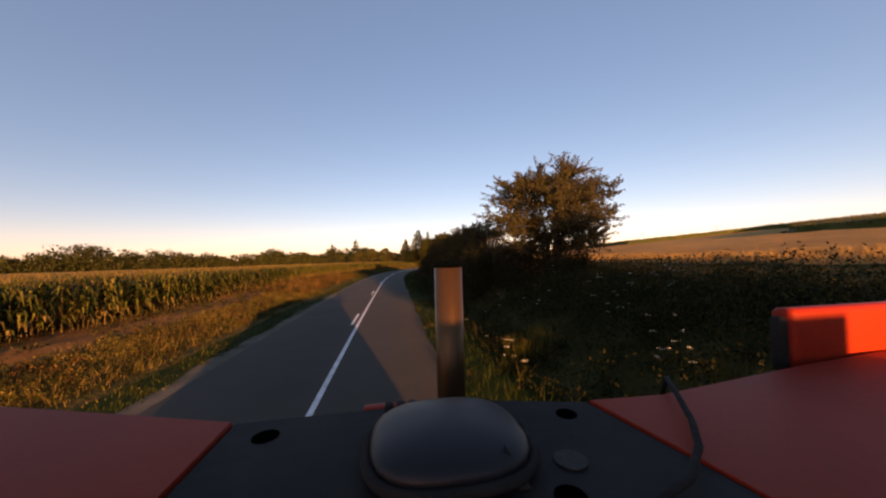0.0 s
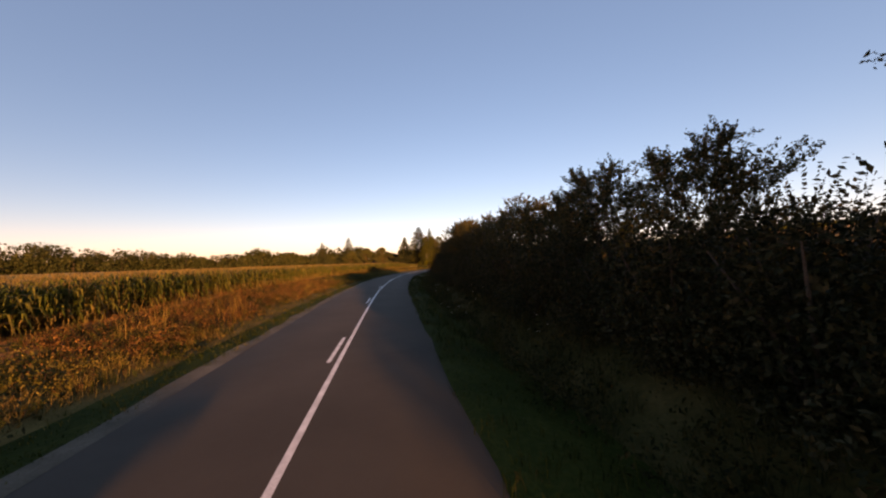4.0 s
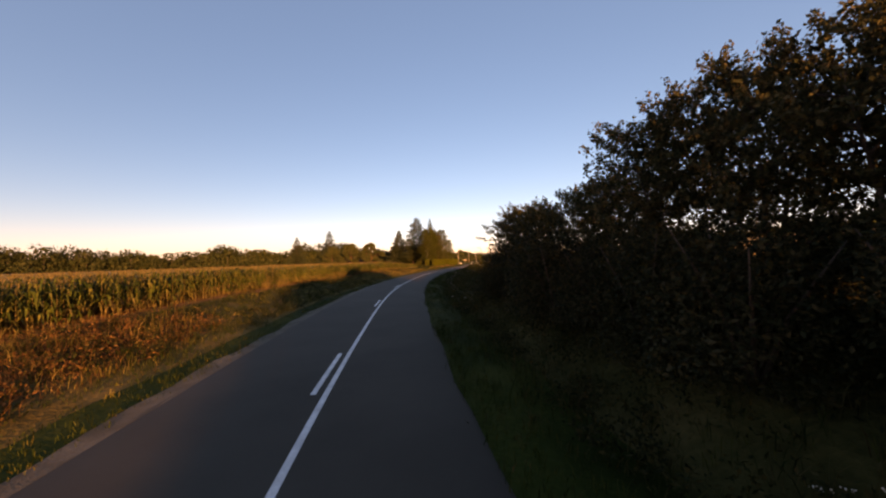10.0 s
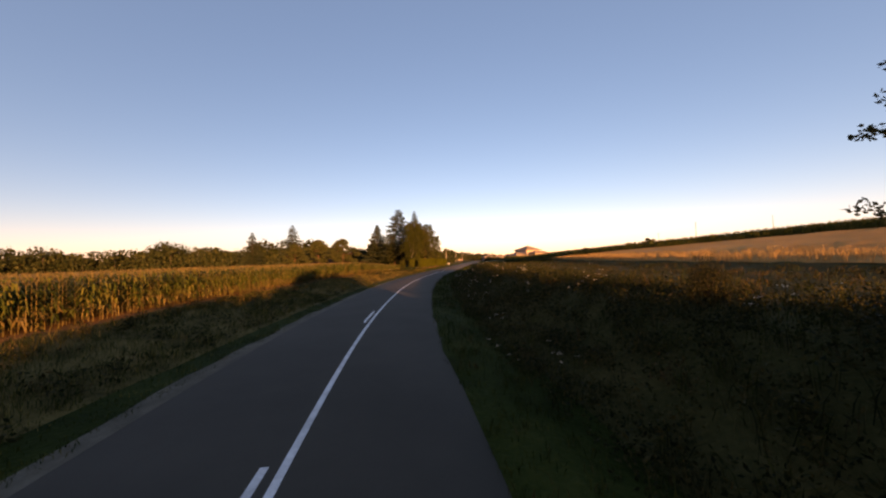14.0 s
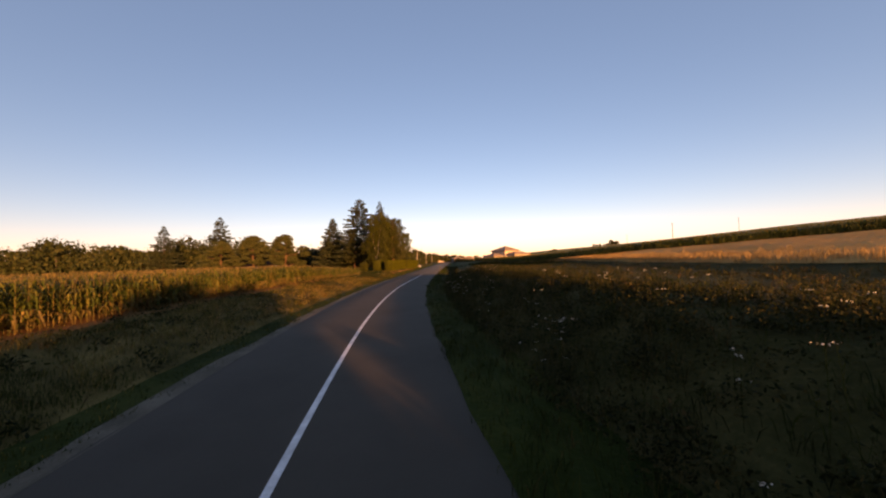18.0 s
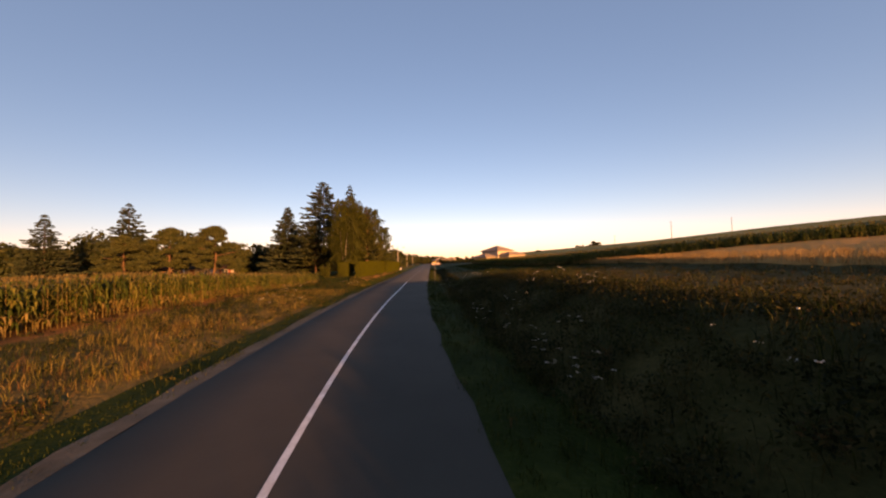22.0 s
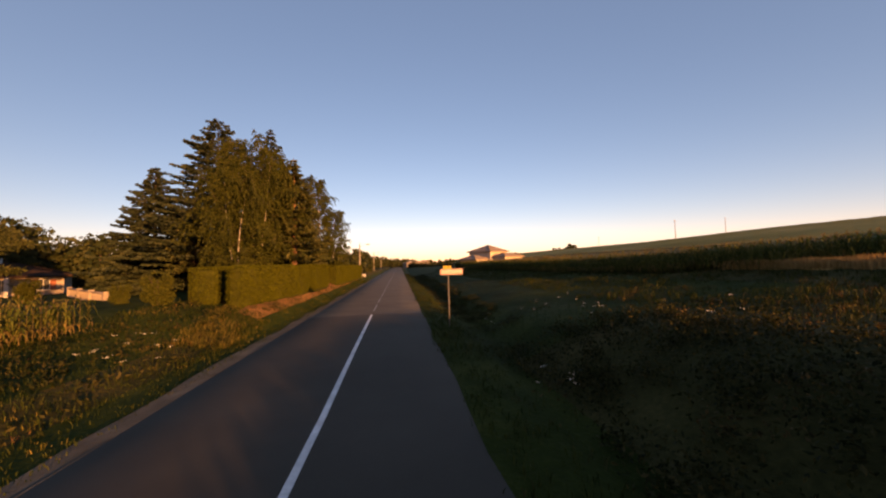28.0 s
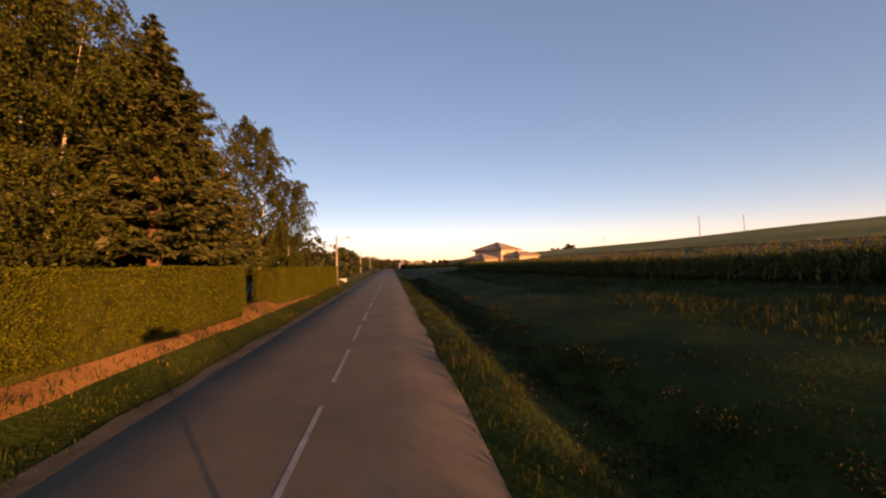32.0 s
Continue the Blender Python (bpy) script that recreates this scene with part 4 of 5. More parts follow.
rs_, rd_ = field_points(rngm, 100, 226, range(4), lambda s: maize_front_r(s) + 1.6, 0.75, 0.32)
mx, my = line(rs_, rd_)
sow("maize_field", "dark green maize on the slope above the ditch", 94, mx, my, ground_z(rs_, rd_) - 0.05, 1.8, 9, [maize_leaf, maize_dry])
s_u = rngm.uniform(-40, 204, 4200)
d_u = maize_front_r(s_u) + 1.5 + rngm.uniform(0, 1, 4200) ** 1.6 * 16
mx, my = line(s_u, d_u)
sow("maize_field", "maize tops on the rising slope", 95, mx, my, ground_z(s_u, d_u) + 0.25, 1.5, 6, [maize_leaf, maize_dry])
canopy("maize_field", "closed tops of the maize on the slope", np.concatenate([np.arange(-60, 120, 3.0), np.arange(120, 206, 1.5)]), lambda s: maize_front_r(s)[:, None] + 0.8 + np.linspace(0, 17, 14)[None, :], 1.45, maize_leaf)


# ---- grass and weeds ----
def blades(rng, s, d, height, width, lean, mats, slots, vary=0.35):
    """Upright grass blades as narrow tapered leaves at road places."""
    n = len(s)
    px, py = line(s, d)
    pz = ground_z(s, d)
    a = rng.uniform(0, 6.28, n)
    o = np.stack([np.cos(a), np.sin(a)], 1)
    h = height * rng.uniform(0.9 - vary, 0.9 + vary, n)
    w = width * rng.uniform(0.6, 1.4, n)
    ln = lean * h * rng.uniform(0.1, 1.0, n)
    b = rng.uniform(0, 6.28, n)
    q = np.stack([np.cos(b), np.sin(b)], 1)
    base = np.stack([px, py, pz - 0.03], 1)
    mid = np.stack([px + q[:, 0] * ln * 0.35, py + q[:, 1] * ln * 0.35, pz + h * 0.6], 1)
    tip = np.stack([px + q[:, 0] * ln, py + q[:, 1] * ln, pz + h], 1)
    side = np.concatenate([o * w[:, None] / 2, np.zeros((n, 1))], 1)
    v = np.stack([base - side * 0.6, base + side * 0.6, mid + side, tip, mid - side], 1).reshape(-1, 3)
    k = np.arange(n) * 5
    f4 = np.stack([k, k + 1, k + 2, k + 4], 1)
    f3 = np.stack([k + 4, k + 2, k + 3], 1)
    return v, f4.tolist() + f3.tolist(), np.concatenate([slots, slots])


def meadow(name, label, seed, bands, mats, patchy=1.0):
    """bands: (count, s range, d function of a random number and s, height, width, lean, slot chances)."""
    rng = np.random.default_rng(seed)
    V, F, M, o = [], [], [], 0
    for count, (s0, s1), dfun, height, width, lean, chance in bands:
        tuft = max(1, count // 7)
        cs = rng.uniform(s0, s1, tuft)
        cd = dfun(rng.random(tuft), cs)
        s = np.repeat(cs, 7) + rng.normal(0, 0.10, tuft * 7)
        d = np.repeat(cd, 7) + rng.normal(0, 0.10, tuft * 7)
        patch = rough(*line(cs, cd), 2.4, seed * 0.7) + 0.5 * rough(*line(cs, cd), 0.9, seed * 0.3)
        patch = patch * patchy
        vary = 0.35 if patchy > 0.5 else 0.08
        hh = np.repeat(height * rng.uniform(0.95 - vary, 0.95 + vary, tuft) * np.clip(0.95 + 0.55 * patch, 0.35, 1.6), 7)
        pick = rng.choice(len(chance), tuft, p=chance)
        pick = np.where((patch < -0.25) & (rng.random(tuft) < 0.75), 0, pick)
        sl = np.repeat(pick, 7)
        v, f, m = blades(rng, s, d, hh, width, lean, mats, sl, vary)
        V.append(v)
        F += [tuple(i + o for i in q) for q in f]
        M.append(m)
        o += len(v)
    return tagged(part(name, mesh_of(name, np.concatenate(V), F, mats, np.concatenate(M))), label, "grass", kind="stuff")


meadow("verge_grass", "short green grass along the road edge", 101, [
    (46000, (2, 190), lambda u, s: -3.62 - 2.4 * u ** 1.2, 0.09, 0.013, 0.9, [0.92, 0.08, 0.0]),
    (14000, (122, 146), lambda u, s: -4.6 - 6.5 * u, 0.14, 0.014, 0.8, [0.92, 0.06, 0.02]),
    (5000, (138.5, 142.5), lambda u, s: -4.6 - 2.2 * u, 0.24, 0.012, 0.8, [0.35, 0.6, 0.05]),
    (6000, (137, 184), lambda u, s: -4.2 - 1.0 * u, 0.12, 0.014, 0.9, [0.9, 0.1, 0.0]),
], [grass_green, grass_gold, dead_weed])
meadow("dry_grass", "golden dry grass and red-brown dead stalks below the maize", 104, [
    (34000, (2, 34), lambda u, s: -5.4 + (maize_front(s) + 8.2) * u, 0.25, 0.010, 0.95, [0.20, 0.34, 0.34, 0.12]),
    (26000, (30, 62), lambda u, s: -5.8 + (maize_front(s) + 7.2) * u, 0.32, 0.010, 0.9, [0.24, 0.06, 0.18, 0.52]),
    (30000, (56, 92), lambda u, s: -5.2 + (maize_front(s) + 7.0) * u, 0.26, 0.011, 0.9, [0.66, 0.06, 0.24, 0.04]),
    (34000, (86, 132), lambda u, s: -5.3 + (maize_front(s) + 7.0) * u, 0.26, 0.010, 0.9, [0.24, 0.22, 0.38, 0.16]),
    (1600, (30, 62), lambda u, s: -6.6 + (maize_front(s) + 8.6) * u, 0.72, 0.009, 0.35, [0.05, 0.35, 0.10, 0.50]),
    (2500, (2, 128), lambda u, s: maize_front(s) + 1.4 - 1.2 * u, 0.16, 0.009, 0.8, [0.2, 0.5, 0.2, 0.1]),
], [grass_green, grass_dry, grass_gold, dead_weed])
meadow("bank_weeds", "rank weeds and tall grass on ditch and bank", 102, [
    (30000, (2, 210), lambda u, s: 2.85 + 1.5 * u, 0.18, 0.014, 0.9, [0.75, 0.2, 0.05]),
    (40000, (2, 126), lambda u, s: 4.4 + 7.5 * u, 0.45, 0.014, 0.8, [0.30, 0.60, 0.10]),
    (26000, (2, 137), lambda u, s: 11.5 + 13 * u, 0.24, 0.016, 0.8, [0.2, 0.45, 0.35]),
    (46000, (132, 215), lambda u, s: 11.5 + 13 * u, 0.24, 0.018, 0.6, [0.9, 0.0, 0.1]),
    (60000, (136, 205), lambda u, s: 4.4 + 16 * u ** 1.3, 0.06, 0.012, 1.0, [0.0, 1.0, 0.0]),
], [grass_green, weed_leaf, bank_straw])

wheat_ear = leafy("wheat_ears", [(0.20, 0.125, 0.045), (0.32, 0.20, 0.08), (0.42, 0.27, 0.11)], 0.3)
meadow("wheat_field", "ripe standing wheat on the slope in the last sun", 103, [
    (140000, (-20, 146), lambda u, s: 25.2 + (wheat_edge(s) - 25.2) * u ** 1.25, 0.76, 0.020, 0.35, [1.0]),
], [wheat_ear], patchy=0.12)
ws = np.arange(-60, 147, 1.5)
wcol = np.concatenate([[0, 0.02], np.linspace(0.05, 1, 16)])
WS = np.repeat(ws[:, None], len(wcol), 1)
WD = 25.0 + (wheat_edge(WS) - 25.0) * wcol[None, :]
WX, WY = line(WS, WD)
WZ = ground_z(WS, WD) + 0.60 * smooth(WD, 24.5, 33) + 0.05 * rough(WX, WY, 1.1) + 0.04 * rough(WX, WY, 3.7, 2)
wi = np.arange(WS.size).reshape(WS.shape)
wq = np.stack([wi[:-1, :-1], wi[:-1, 1:], wi[1:, 1:], wi[1:, :-1]], -1).reshape(-1, 4)
tagged(part("wheat_field", mesh_of("wheat_field", np.stack([WX, WY, WZ], -1).reshape(-1, 3), wq, wheat_mat, flat=False)), "closed orange-brown ears of the ripe wheat field", "wheat", kind="stuff")

# leafy weeds on the bank, with white-flowering umbels
def weed_clumps(name, label, seed, n, s_rng, dfun, height, spread, per, leaf, mats, straw=0.02):
    rng = np.random.default_rng(seed)
    s = rng.uniform(*s_rng, n)
    d = dfun(rng.random(n), s)
    px, py = line(s, d)
    pz = ground_z(s, d)
    hh = height * rng.uniform(0.5, 1.25, n)
    ww = spread * rng.uniform(0.6, 1.4, n)
    u = rng.normal(size=(n, per, 3))
    u /= np.linalg.norm(u, axis=2)[:, :, None]
    r = rng.random((n, per, 1)) ** 0.4
    c = np.stack([px, py, pz], 1)[:, None] + np.stack([u[..., 0] * r[..., 0] * ww[:, None], u[..., 1] * r[..., 0] * ww[:, None], np.abs(u[..., 2]) * r[..., 0] * hh[:, None]], -1)
    v, f = leaf_cards(rng, c.reshape(-1, 3), leaf, 2.2, -0.5)
    slots = np.repeat(rng.choice(len(mats), n, p=[1 - straw, straw]), per)
    return tagged(part(name, mesh_of(name, v, f, mats, slots)), label, "weeds", kind="stuff")


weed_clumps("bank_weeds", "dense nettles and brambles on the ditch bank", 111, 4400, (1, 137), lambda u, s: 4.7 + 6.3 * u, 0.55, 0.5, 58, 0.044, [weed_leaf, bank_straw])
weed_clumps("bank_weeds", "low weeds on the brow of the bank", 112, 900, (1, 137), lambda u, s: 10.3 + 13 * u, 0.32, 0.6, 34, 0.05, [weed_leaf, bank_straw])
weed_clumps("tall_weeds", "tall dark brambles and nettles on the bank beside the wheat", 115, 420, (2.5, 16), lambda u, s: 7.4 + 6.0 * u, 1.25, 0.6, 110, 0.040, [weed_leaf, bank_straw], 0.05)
meadow("tall_grass", "clump of tall yellowing grass in the ditch", 116, [(900, (8.9, 10.2), lambda u, s: 5.1 + 1.1 * u, 0.85, 0.012, 0.35, [0.3, 0.7])], [grass_green, grass_gold], patchy=0.3)
weed_clumps("ditch_weeds", "low weeds in the ditch beside the maize", 113, 700, (140, 205), lambda u, s: 4.6 + 2.6 * u, 0.20, 0.5, 96, 0.030, [weed_leaf, weed_leaf])
weed_clumps("verge_weeds", "rank red-brown dead weeds in the verge below the maize", 117, 620, (29, 62), lambda u, s: -6.0 + (maize_front(s) + 7.6) * u, 0.62, 0.45, 64, 0.040, [dead_weed, weed_leaf], 0.35)
weed_clumps("verge_weeds", "low clumps of golden seeding grass in the verge", 118, 300, (8, 29), lambda u, s: -5.8 + (maize_front(s) + 8.8) * u, 0.42, 0.4, 56, 0.032, [grass_gold, dead_weed], 0.3)
weed_clumps("verge_weeds", "thistles and low weeds in the dry verge", 114, 900, (2, 145), lambda u, s: -5.0 + (maize_front(s) + 5.4) * u, 0.5, 0.4, 24, 0.06, [weed_leaf, bank_straw])


def umbels(name, label, seed, n, s_rng, d_rng):
    rng = np.random.default_rng(seed)
    V, F, M, o = [], [], [], 0
    hs, hd_ = rng.uniform(*s_rng, n // 5), rng.uniform(*d_rng, n // 5)
    for i in range(n):
        k = i % len(hs)
        s, d = hs[k] + rng.normal(0, 0.35), hd_[k] + rng.normal(0, 0.3)
        p = np.array(at(s, d))
        h = rng.uniform(0.45, 1.05)
        top = p + np.array([rng.normal(0, 0.06), rng.normal(0, 0.06), h])
        v, f = tube([p, top], [0.006, 0.004], 3, False)
        V.append(np.array(v))
        F += [tuple(q + o for q in g) for g in f]
        M += [0] * len(f)
        o += len(v)
        m = rng.integers(6, 12)
        c = top + np.stack([rng.normal(0, 0.035, m), rng.normal(0, 0.035, m), rng.normal(0, 0.008, m)], 1)
        v, f = leaf_cards(rng, c, 0.024, 1.0, -1.0)
        V.append(v)
        F += (f + o).tolist()
        M += [1] * len(f)
        o += len(v)
    return tagged(part(name, mesh_of(name, np.concatenate(V), F, [grass_green, flower_white], M)), label, "flowers", kind="stuff")


umbels("wild_flowers", "scattered white umbel flowers on the ditch bank", 121, 420, (4, 140), (4.4, 9.4))
umbels("wild_flowers", "group of white umbel flowers among the tall weeds", 123, 28, (7.6, 10.6), (7.4, 9.2))
umbels("wild_flowers", "few white flowers in the verge", 122, 40, (118, 140), (-8.5, -5.2))


# ---- clipped hedges ----
def hedge(label, a, b, thick, z0, z1, seed, per_m2=640):
    """A clipped hedge from a to b (road places of its road-side foot), with a leafy skin over a twig core."""
    rng = np.random.default_rng(seed)
    pa, pb = Vector((*map(float, line(*a)), z0)), Vector((*map(float, line(*b)), z0))
    ln = (pb - pa).length
    ang = math.atan2((pb - pa).y, (pb - pa).x)
    ob = thing("hedge", label, "hedge", Matrix.Translation(pa) @ Matrix.Rotation(ang, 4, "Z"))
    H = z1 - z0
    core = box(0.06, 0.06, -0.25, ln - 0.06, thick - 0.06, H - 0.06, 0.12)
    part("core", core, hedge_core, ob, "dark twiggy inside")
    faces = [(ln * H, 0), (ln * H, 1), (thick * H, 2), (thick * H, 3), (ln * thick, 4)]
    cs, ns = [], []
    for area, k in faces:
        c = int(area * per_m2 * (0.5 if k == 1 else 1))
        u, w = rng.random(c), rng.random(c)
        dep = np.abs(rng.normal(0, 0.05, c)) - 0.03
        if k < 2:
            bulge = 0.04 * np.sin(u * ln * 1.7) + 0.03 * np.sin(w * 5 + u * ln * 3.1)
            p = np.stack([u * ln, (dep + bulge if k == 0 else thick - dep + bulge), w * H], 1)
            nn = np.tile([0, -1.0 if k == 0 else 1.0, 0.3], (c, 1))
        elif k < 4:
            p = np.stack([(dep if k == 2 else ln - dep), u * thick, w * H], 1)
            nn = np.tile([-1.0 if k == 2 else 1.0, 0, 0.3], (c, 1))
        else:
            p = np.stack([u * ln, w * thick, H - dep + 0.03 * np.sin(u * ln * 1.3)], 1)
            nn = np.tile([0, 0, 1.0], (c, 1))
        cs.append(p)
        ns.append(nn)
    v, f = leaf_cards(rng, np.concatenate(cs), 0.042, 1.7, 0, np.concatenate(ns), 0.8)
    part("foliage", mesh_of("foliage", v, f, hedge_leaf), parent=ob, label="clipped yellow-green foliage")
    return ob


hedge("long clipped yellow-green garden hedge along the road", (142.4, -5.95), (157.6, -5.1), 0.68, 0.88, 2.88, 131)
hedge("clipped garden hedge beyond the driveway gap", (162.2, -5.25), (178.2, -4.3), 1.4, 0.78, 2.74, 132)
hedge("short clipped hedge block beside the garden gap", (144.2, -9.35), (143.85, -7.86), 1.5, 0.86, 2.84, 133)

# round garden bushes
gb = shrub("rounded clipped green garden bush on the lawn", 9, 1.75, 0.72, 9000, 0.045, bush_leaf)
gb.name = "garden_bush"
place(gb, [(144.9, -11.2, 0, 0.96), (147.6, -15.1, 50, 0.68), (157.0, -29.2, 90, 1.1)], "garden bushes")


# ---- street lamps and poles ----
def street_lamp(s, d, height, arm, label):
    ob = thing("street_lamp", label, "street lamp", stand(s, d))
    part("pole", tube_mesh("pole", [(0, 0, -0.4), (0, 0, height * 0.5), (0, 0, height)], [0.15, 0.12, 0.085], concrete, 8), parent=ob)
    if arm:
        part("arm", tube_mesh("arm", [(0.05, 0, height * 0.90), (0.6, 0, height * 0.94), (arm, 0, height * 0.97)], [0.03, 0.028, 0.025], galvanised, 6), parent=ob)
        part("lamp_head", box(arm - 0.1, -0.11, height * 0.955, arm + 0.5, 0.11, height * 0.985, 0.04), galvanised, ob, "grey lamp head")
    return ob


street_lamp(184.0, -5.3, 6.0, 1.3, "concrete street lamp pole with a single arm beside the hedge")
street_lamp(224.5, -6.0, 5.6, 1.2, "concrete street lamp pole further along the road")
street_lamp(262.0, -6.0, 5.6, 1.2, "distant concrete street lamp pole")
for px, py, top in ((79.0, 235.2, 17.5), (133.6, 261.7, 21.8), (104.5, 322.7, 17.5)):
    h = 7.6
    ob = thing("power_pole", "weathered wooden power pole standing in the hillside field", "pole", pose(px, py, top - h), group="hillside poles")
    part("pole", tube_mesh("pole", [(0, 0, -2.5), (0, 0, h)], [0.16, 0.11], wood_grey, 8), parent=ob)
    part("crossarm", box(-0.55, -0.05, h - 0.35, 0.55, 0.05, h - 0.23, 0.01), wood_grey, ob)
wall = thing("garden_wall", "low pale concrete block wall at the roadside", "wall", stand(190.5, -5.2))
part("block", box(-0.9, -0.2, -0.2, 0.1, 1.4, 0.42, 0.02), white_wall, wall)


# ---- town sign ----
def letters(text, wide, high, mat, gap, bold):
    """Flat lettering of a given width and height, centred."""
    cu = bpy.data.curves.new("lettering", "FONT")
    cu.body, cu.size, cu.align_x, cu.align_y, cu.extrude = text, 0.12, "CENTER", "CENTER", 0.001
    cu.space_character, cu.offset = gap, bold
    tmp = bpy.data.objects.new("lettering", cu)
    me = bpy.data.meshes.new_from_object(tmp)
    bpy.data.objects.remove(tmp)
    xs, ys = [v.co.x for v in me.vertices], [v.co.y for v in me.vertices]
    kx, ky = wide / (max(xs) - min(xs)), high / (max(ys) - min(ys))
    for v in me.vertices:
        v.co.x = (v.co.x - (max(xs) + min(xs)) / 2) * kx
        v.co.y = (v.co.y - (max(ys) + min(ys)) / 2) * ky
    me.materials.clear()
    me.materials.append(mat)
    return me


def plate(w, h, r, depth, mat, name, parent, y=0.0, z=0.0, label="", x0=0.0):
    """An upright plate with rounded corners that faces -y."""
    pts = []
    for cx, cz, a0 in ((w / 2 - r, h / 2 - r, 0), (-w / 2 + r, h / 2 - r, 90), (-w / 2 + r, -h / 2 + r, 180), (w / 2 - r, -h / 2 + r, 270)):
        pts += [(cx + r * math.cos(radians(a0 + k * 22.5)), cz + r * math.sin(radians(a0 + k * 22.5))) for k in range(5)]
    n = len(pts)
    v = [(x0 + x, y, z + q) for x, q in pts] + [(x0 + x, y + depth, z + q) for x, q in pts]
    f = [tuple(range(n))[::-1], tuple(range(n, 2 * n))] + [(i, (i + 1) % n, n + (i + 1) % n, n + i) for i in range(n)]
    f = [tuple(reversed(q)) for q in f]
    return part(name, mesh_of(name, v, f, mat), parent=parent, label=label)


sign = thing("town_sign", "white town entry sign with red border on a steel post", "road sign", stand(139.85, 3.75, 6))
sz = -sign.matrix_basis.translation.z
post = part("post", tube_mesh("post", [(0, 0.03, -0.4), (0, 0.03, sz + 2.64)], [0.024, 0.024], post_grey, 12), parent=sign, label="grey painted steel post")
part("cap", tube_mesh("cap", [(0, 0.03, sz + 2.63), (0, 0.03, sz + 2.655)], [0.027, 0.022], post_grey, 12), parent=post)
SIGN_W, SIGN_H, SIGN_Z, SIGN_X = 1.045, 0.262, sz + 2.39, 0.124
panel = plate(SIGN_W, SIGN_H, 0.030, 0.085, post_grey, "panel", sign, -0.087, SIGN_Z, "grey boxed panel", SIGN_X)
plate(SIGN_W, SIGN_H, 0.030, 0.004, sign_white, "rim", panel, -0.091, SIGN_Z, "white rim", SIGN_X)
plate(SIGN_W - 0.026, SIGN_H - 0.026, 0.024, 0.002, sign_red, "border", panel, -0.094, SIGN_Z, "red border", SIGN_X)
plate(SIGN_W - 0.095, SIGN_H - 0.095, 0.010, 0.002, sign_white, "field", panel, -0.097, SIGN_Z, "", SIGN_X)
t_ob = part("lettering", letters("STAINVILLE", 0.84, 0.092, sign_black, 1.4, 0.0022), parent=panel, label="black letters STAINVILLE")
t_ob.matrix_basis = pose(SIGN_X, -0.101, SIGN_Z, 90, 0, 0)
num = plate(0.37, 0.125, 0.022, 0.085, post_grey, "route_box", sign, -0.087, sz + 2.592, "grey boxed plate", -0.070)
plate(0.37, 0.125, 0.022, 0.004, sign_yellow, "route_plate", num, -0.091, sz + 2.592, "yellow plate with road number", -0.070)
t_ob = part("lettering", letters("D 997", 0.30, 0.078, sign_black, 1.35, 0.0006), parent=num, label="black letters D 997")
t_ob.matrix_basis = pose(-0.070, -0.095, sz + 2.592, 90, 0, 0)
for zc in (SIGN_Z + 0.07, SIGN_Z - 0.07, sz + 2.592):
    part("clamp", box(-0.05, -0.002, zc - 0.015, 0.05, 0.062, zc + 0.015, 0.005), galvanised, sign)


# ---- houses ----
def hip_roof(w, dp, z, rise, over, mat, name, parent, label=""):
    a, b = w / 2 + over, dp / 2 + over
    r = max(0.0, a - b)
    t = 0.14
    v = [(-a, -b, z), (a, -b, z), (a, b, z), (-a, b, z), (-a, -b, z - t), (a, -b, z - t), (a, b, z - t), (-a, b, z - t), (-r, 0, z + rise), (r, 0, z + rise)]
    f = [(0, 1, 9, 8), (1, 2, 9), (2, 3, 8, 9), (3, 0, 8), (7, 6, 5, 4), (0, 4, 5, 1), (1, 5, 6, 2), (2, 6, 7, 3), (3, 7, 4, 0)]
    ob = part(name, mesh_of(name, v, f, mat), parent=parent, label=label)
    rr = [(-r, 0), (r, 0)]
    for (x0, y0), k in (((-a, -b), 0), ((a, -b), 1), ((a, b), 1), ((-a, b), 0)):
        part("ridge", tube_mesh("ridge", [(x0, y0, z + 0.02), (rr[k][0], 0, z + rise + 0.02)], [0.09, 0.09], mat, 6), parent=ob)
    return ob


def window(parent, x, y, z, w, h, face, shutters=None):
    """A framed window in the wall that faces -y ('f'), or -x ('l'), +x ('r')."""
    turn = {"f": 0, "r": 90, "l": -90, "b": 180}[face]
    ob = part("window", box(-w / 2, -0.02, -h / 2, w / 2, 0.1, h / 2), dark_glass, parent, "dark glazed window")
    ob.matrix_basis = pose(x, y, z, 0, 0, turn)
    for x0, x1, z0, z1 in ((-w / 2 - 0.07, w / 2 + 0.07, h / 2, h / 2 + 0.08), (-w / 2 - 0.12, w / 2 + 0.12, -h / 2 - 0.1, -h / 2), (-w / 2 - 0.07, -w / 2, -h / 2, h / 2), (w / 2, w / 2 + 0.07, -h / 2, h / 2), (-0.03, 0.03, -h / 2, h / 2)):
        part("frame", box(x0, -0.06, z0, x1, 0.02, z1), white_wall, ob)
    if shutters:
        for sx in (-w / 2 - 0.08 - w * 0.5, w / 2 + 0.08):
            part("shutter", box(sx, -0.05, -h / 2, sx + w * 0.5, 0.0, h / 2), shutters, ob)
    return ob


def block(parent, w, dp, z0, z1, mat):
    return part("wall", box(-w / 2, -dp / 2, z0, w / 2, dp / 2, z1), mat, parent)


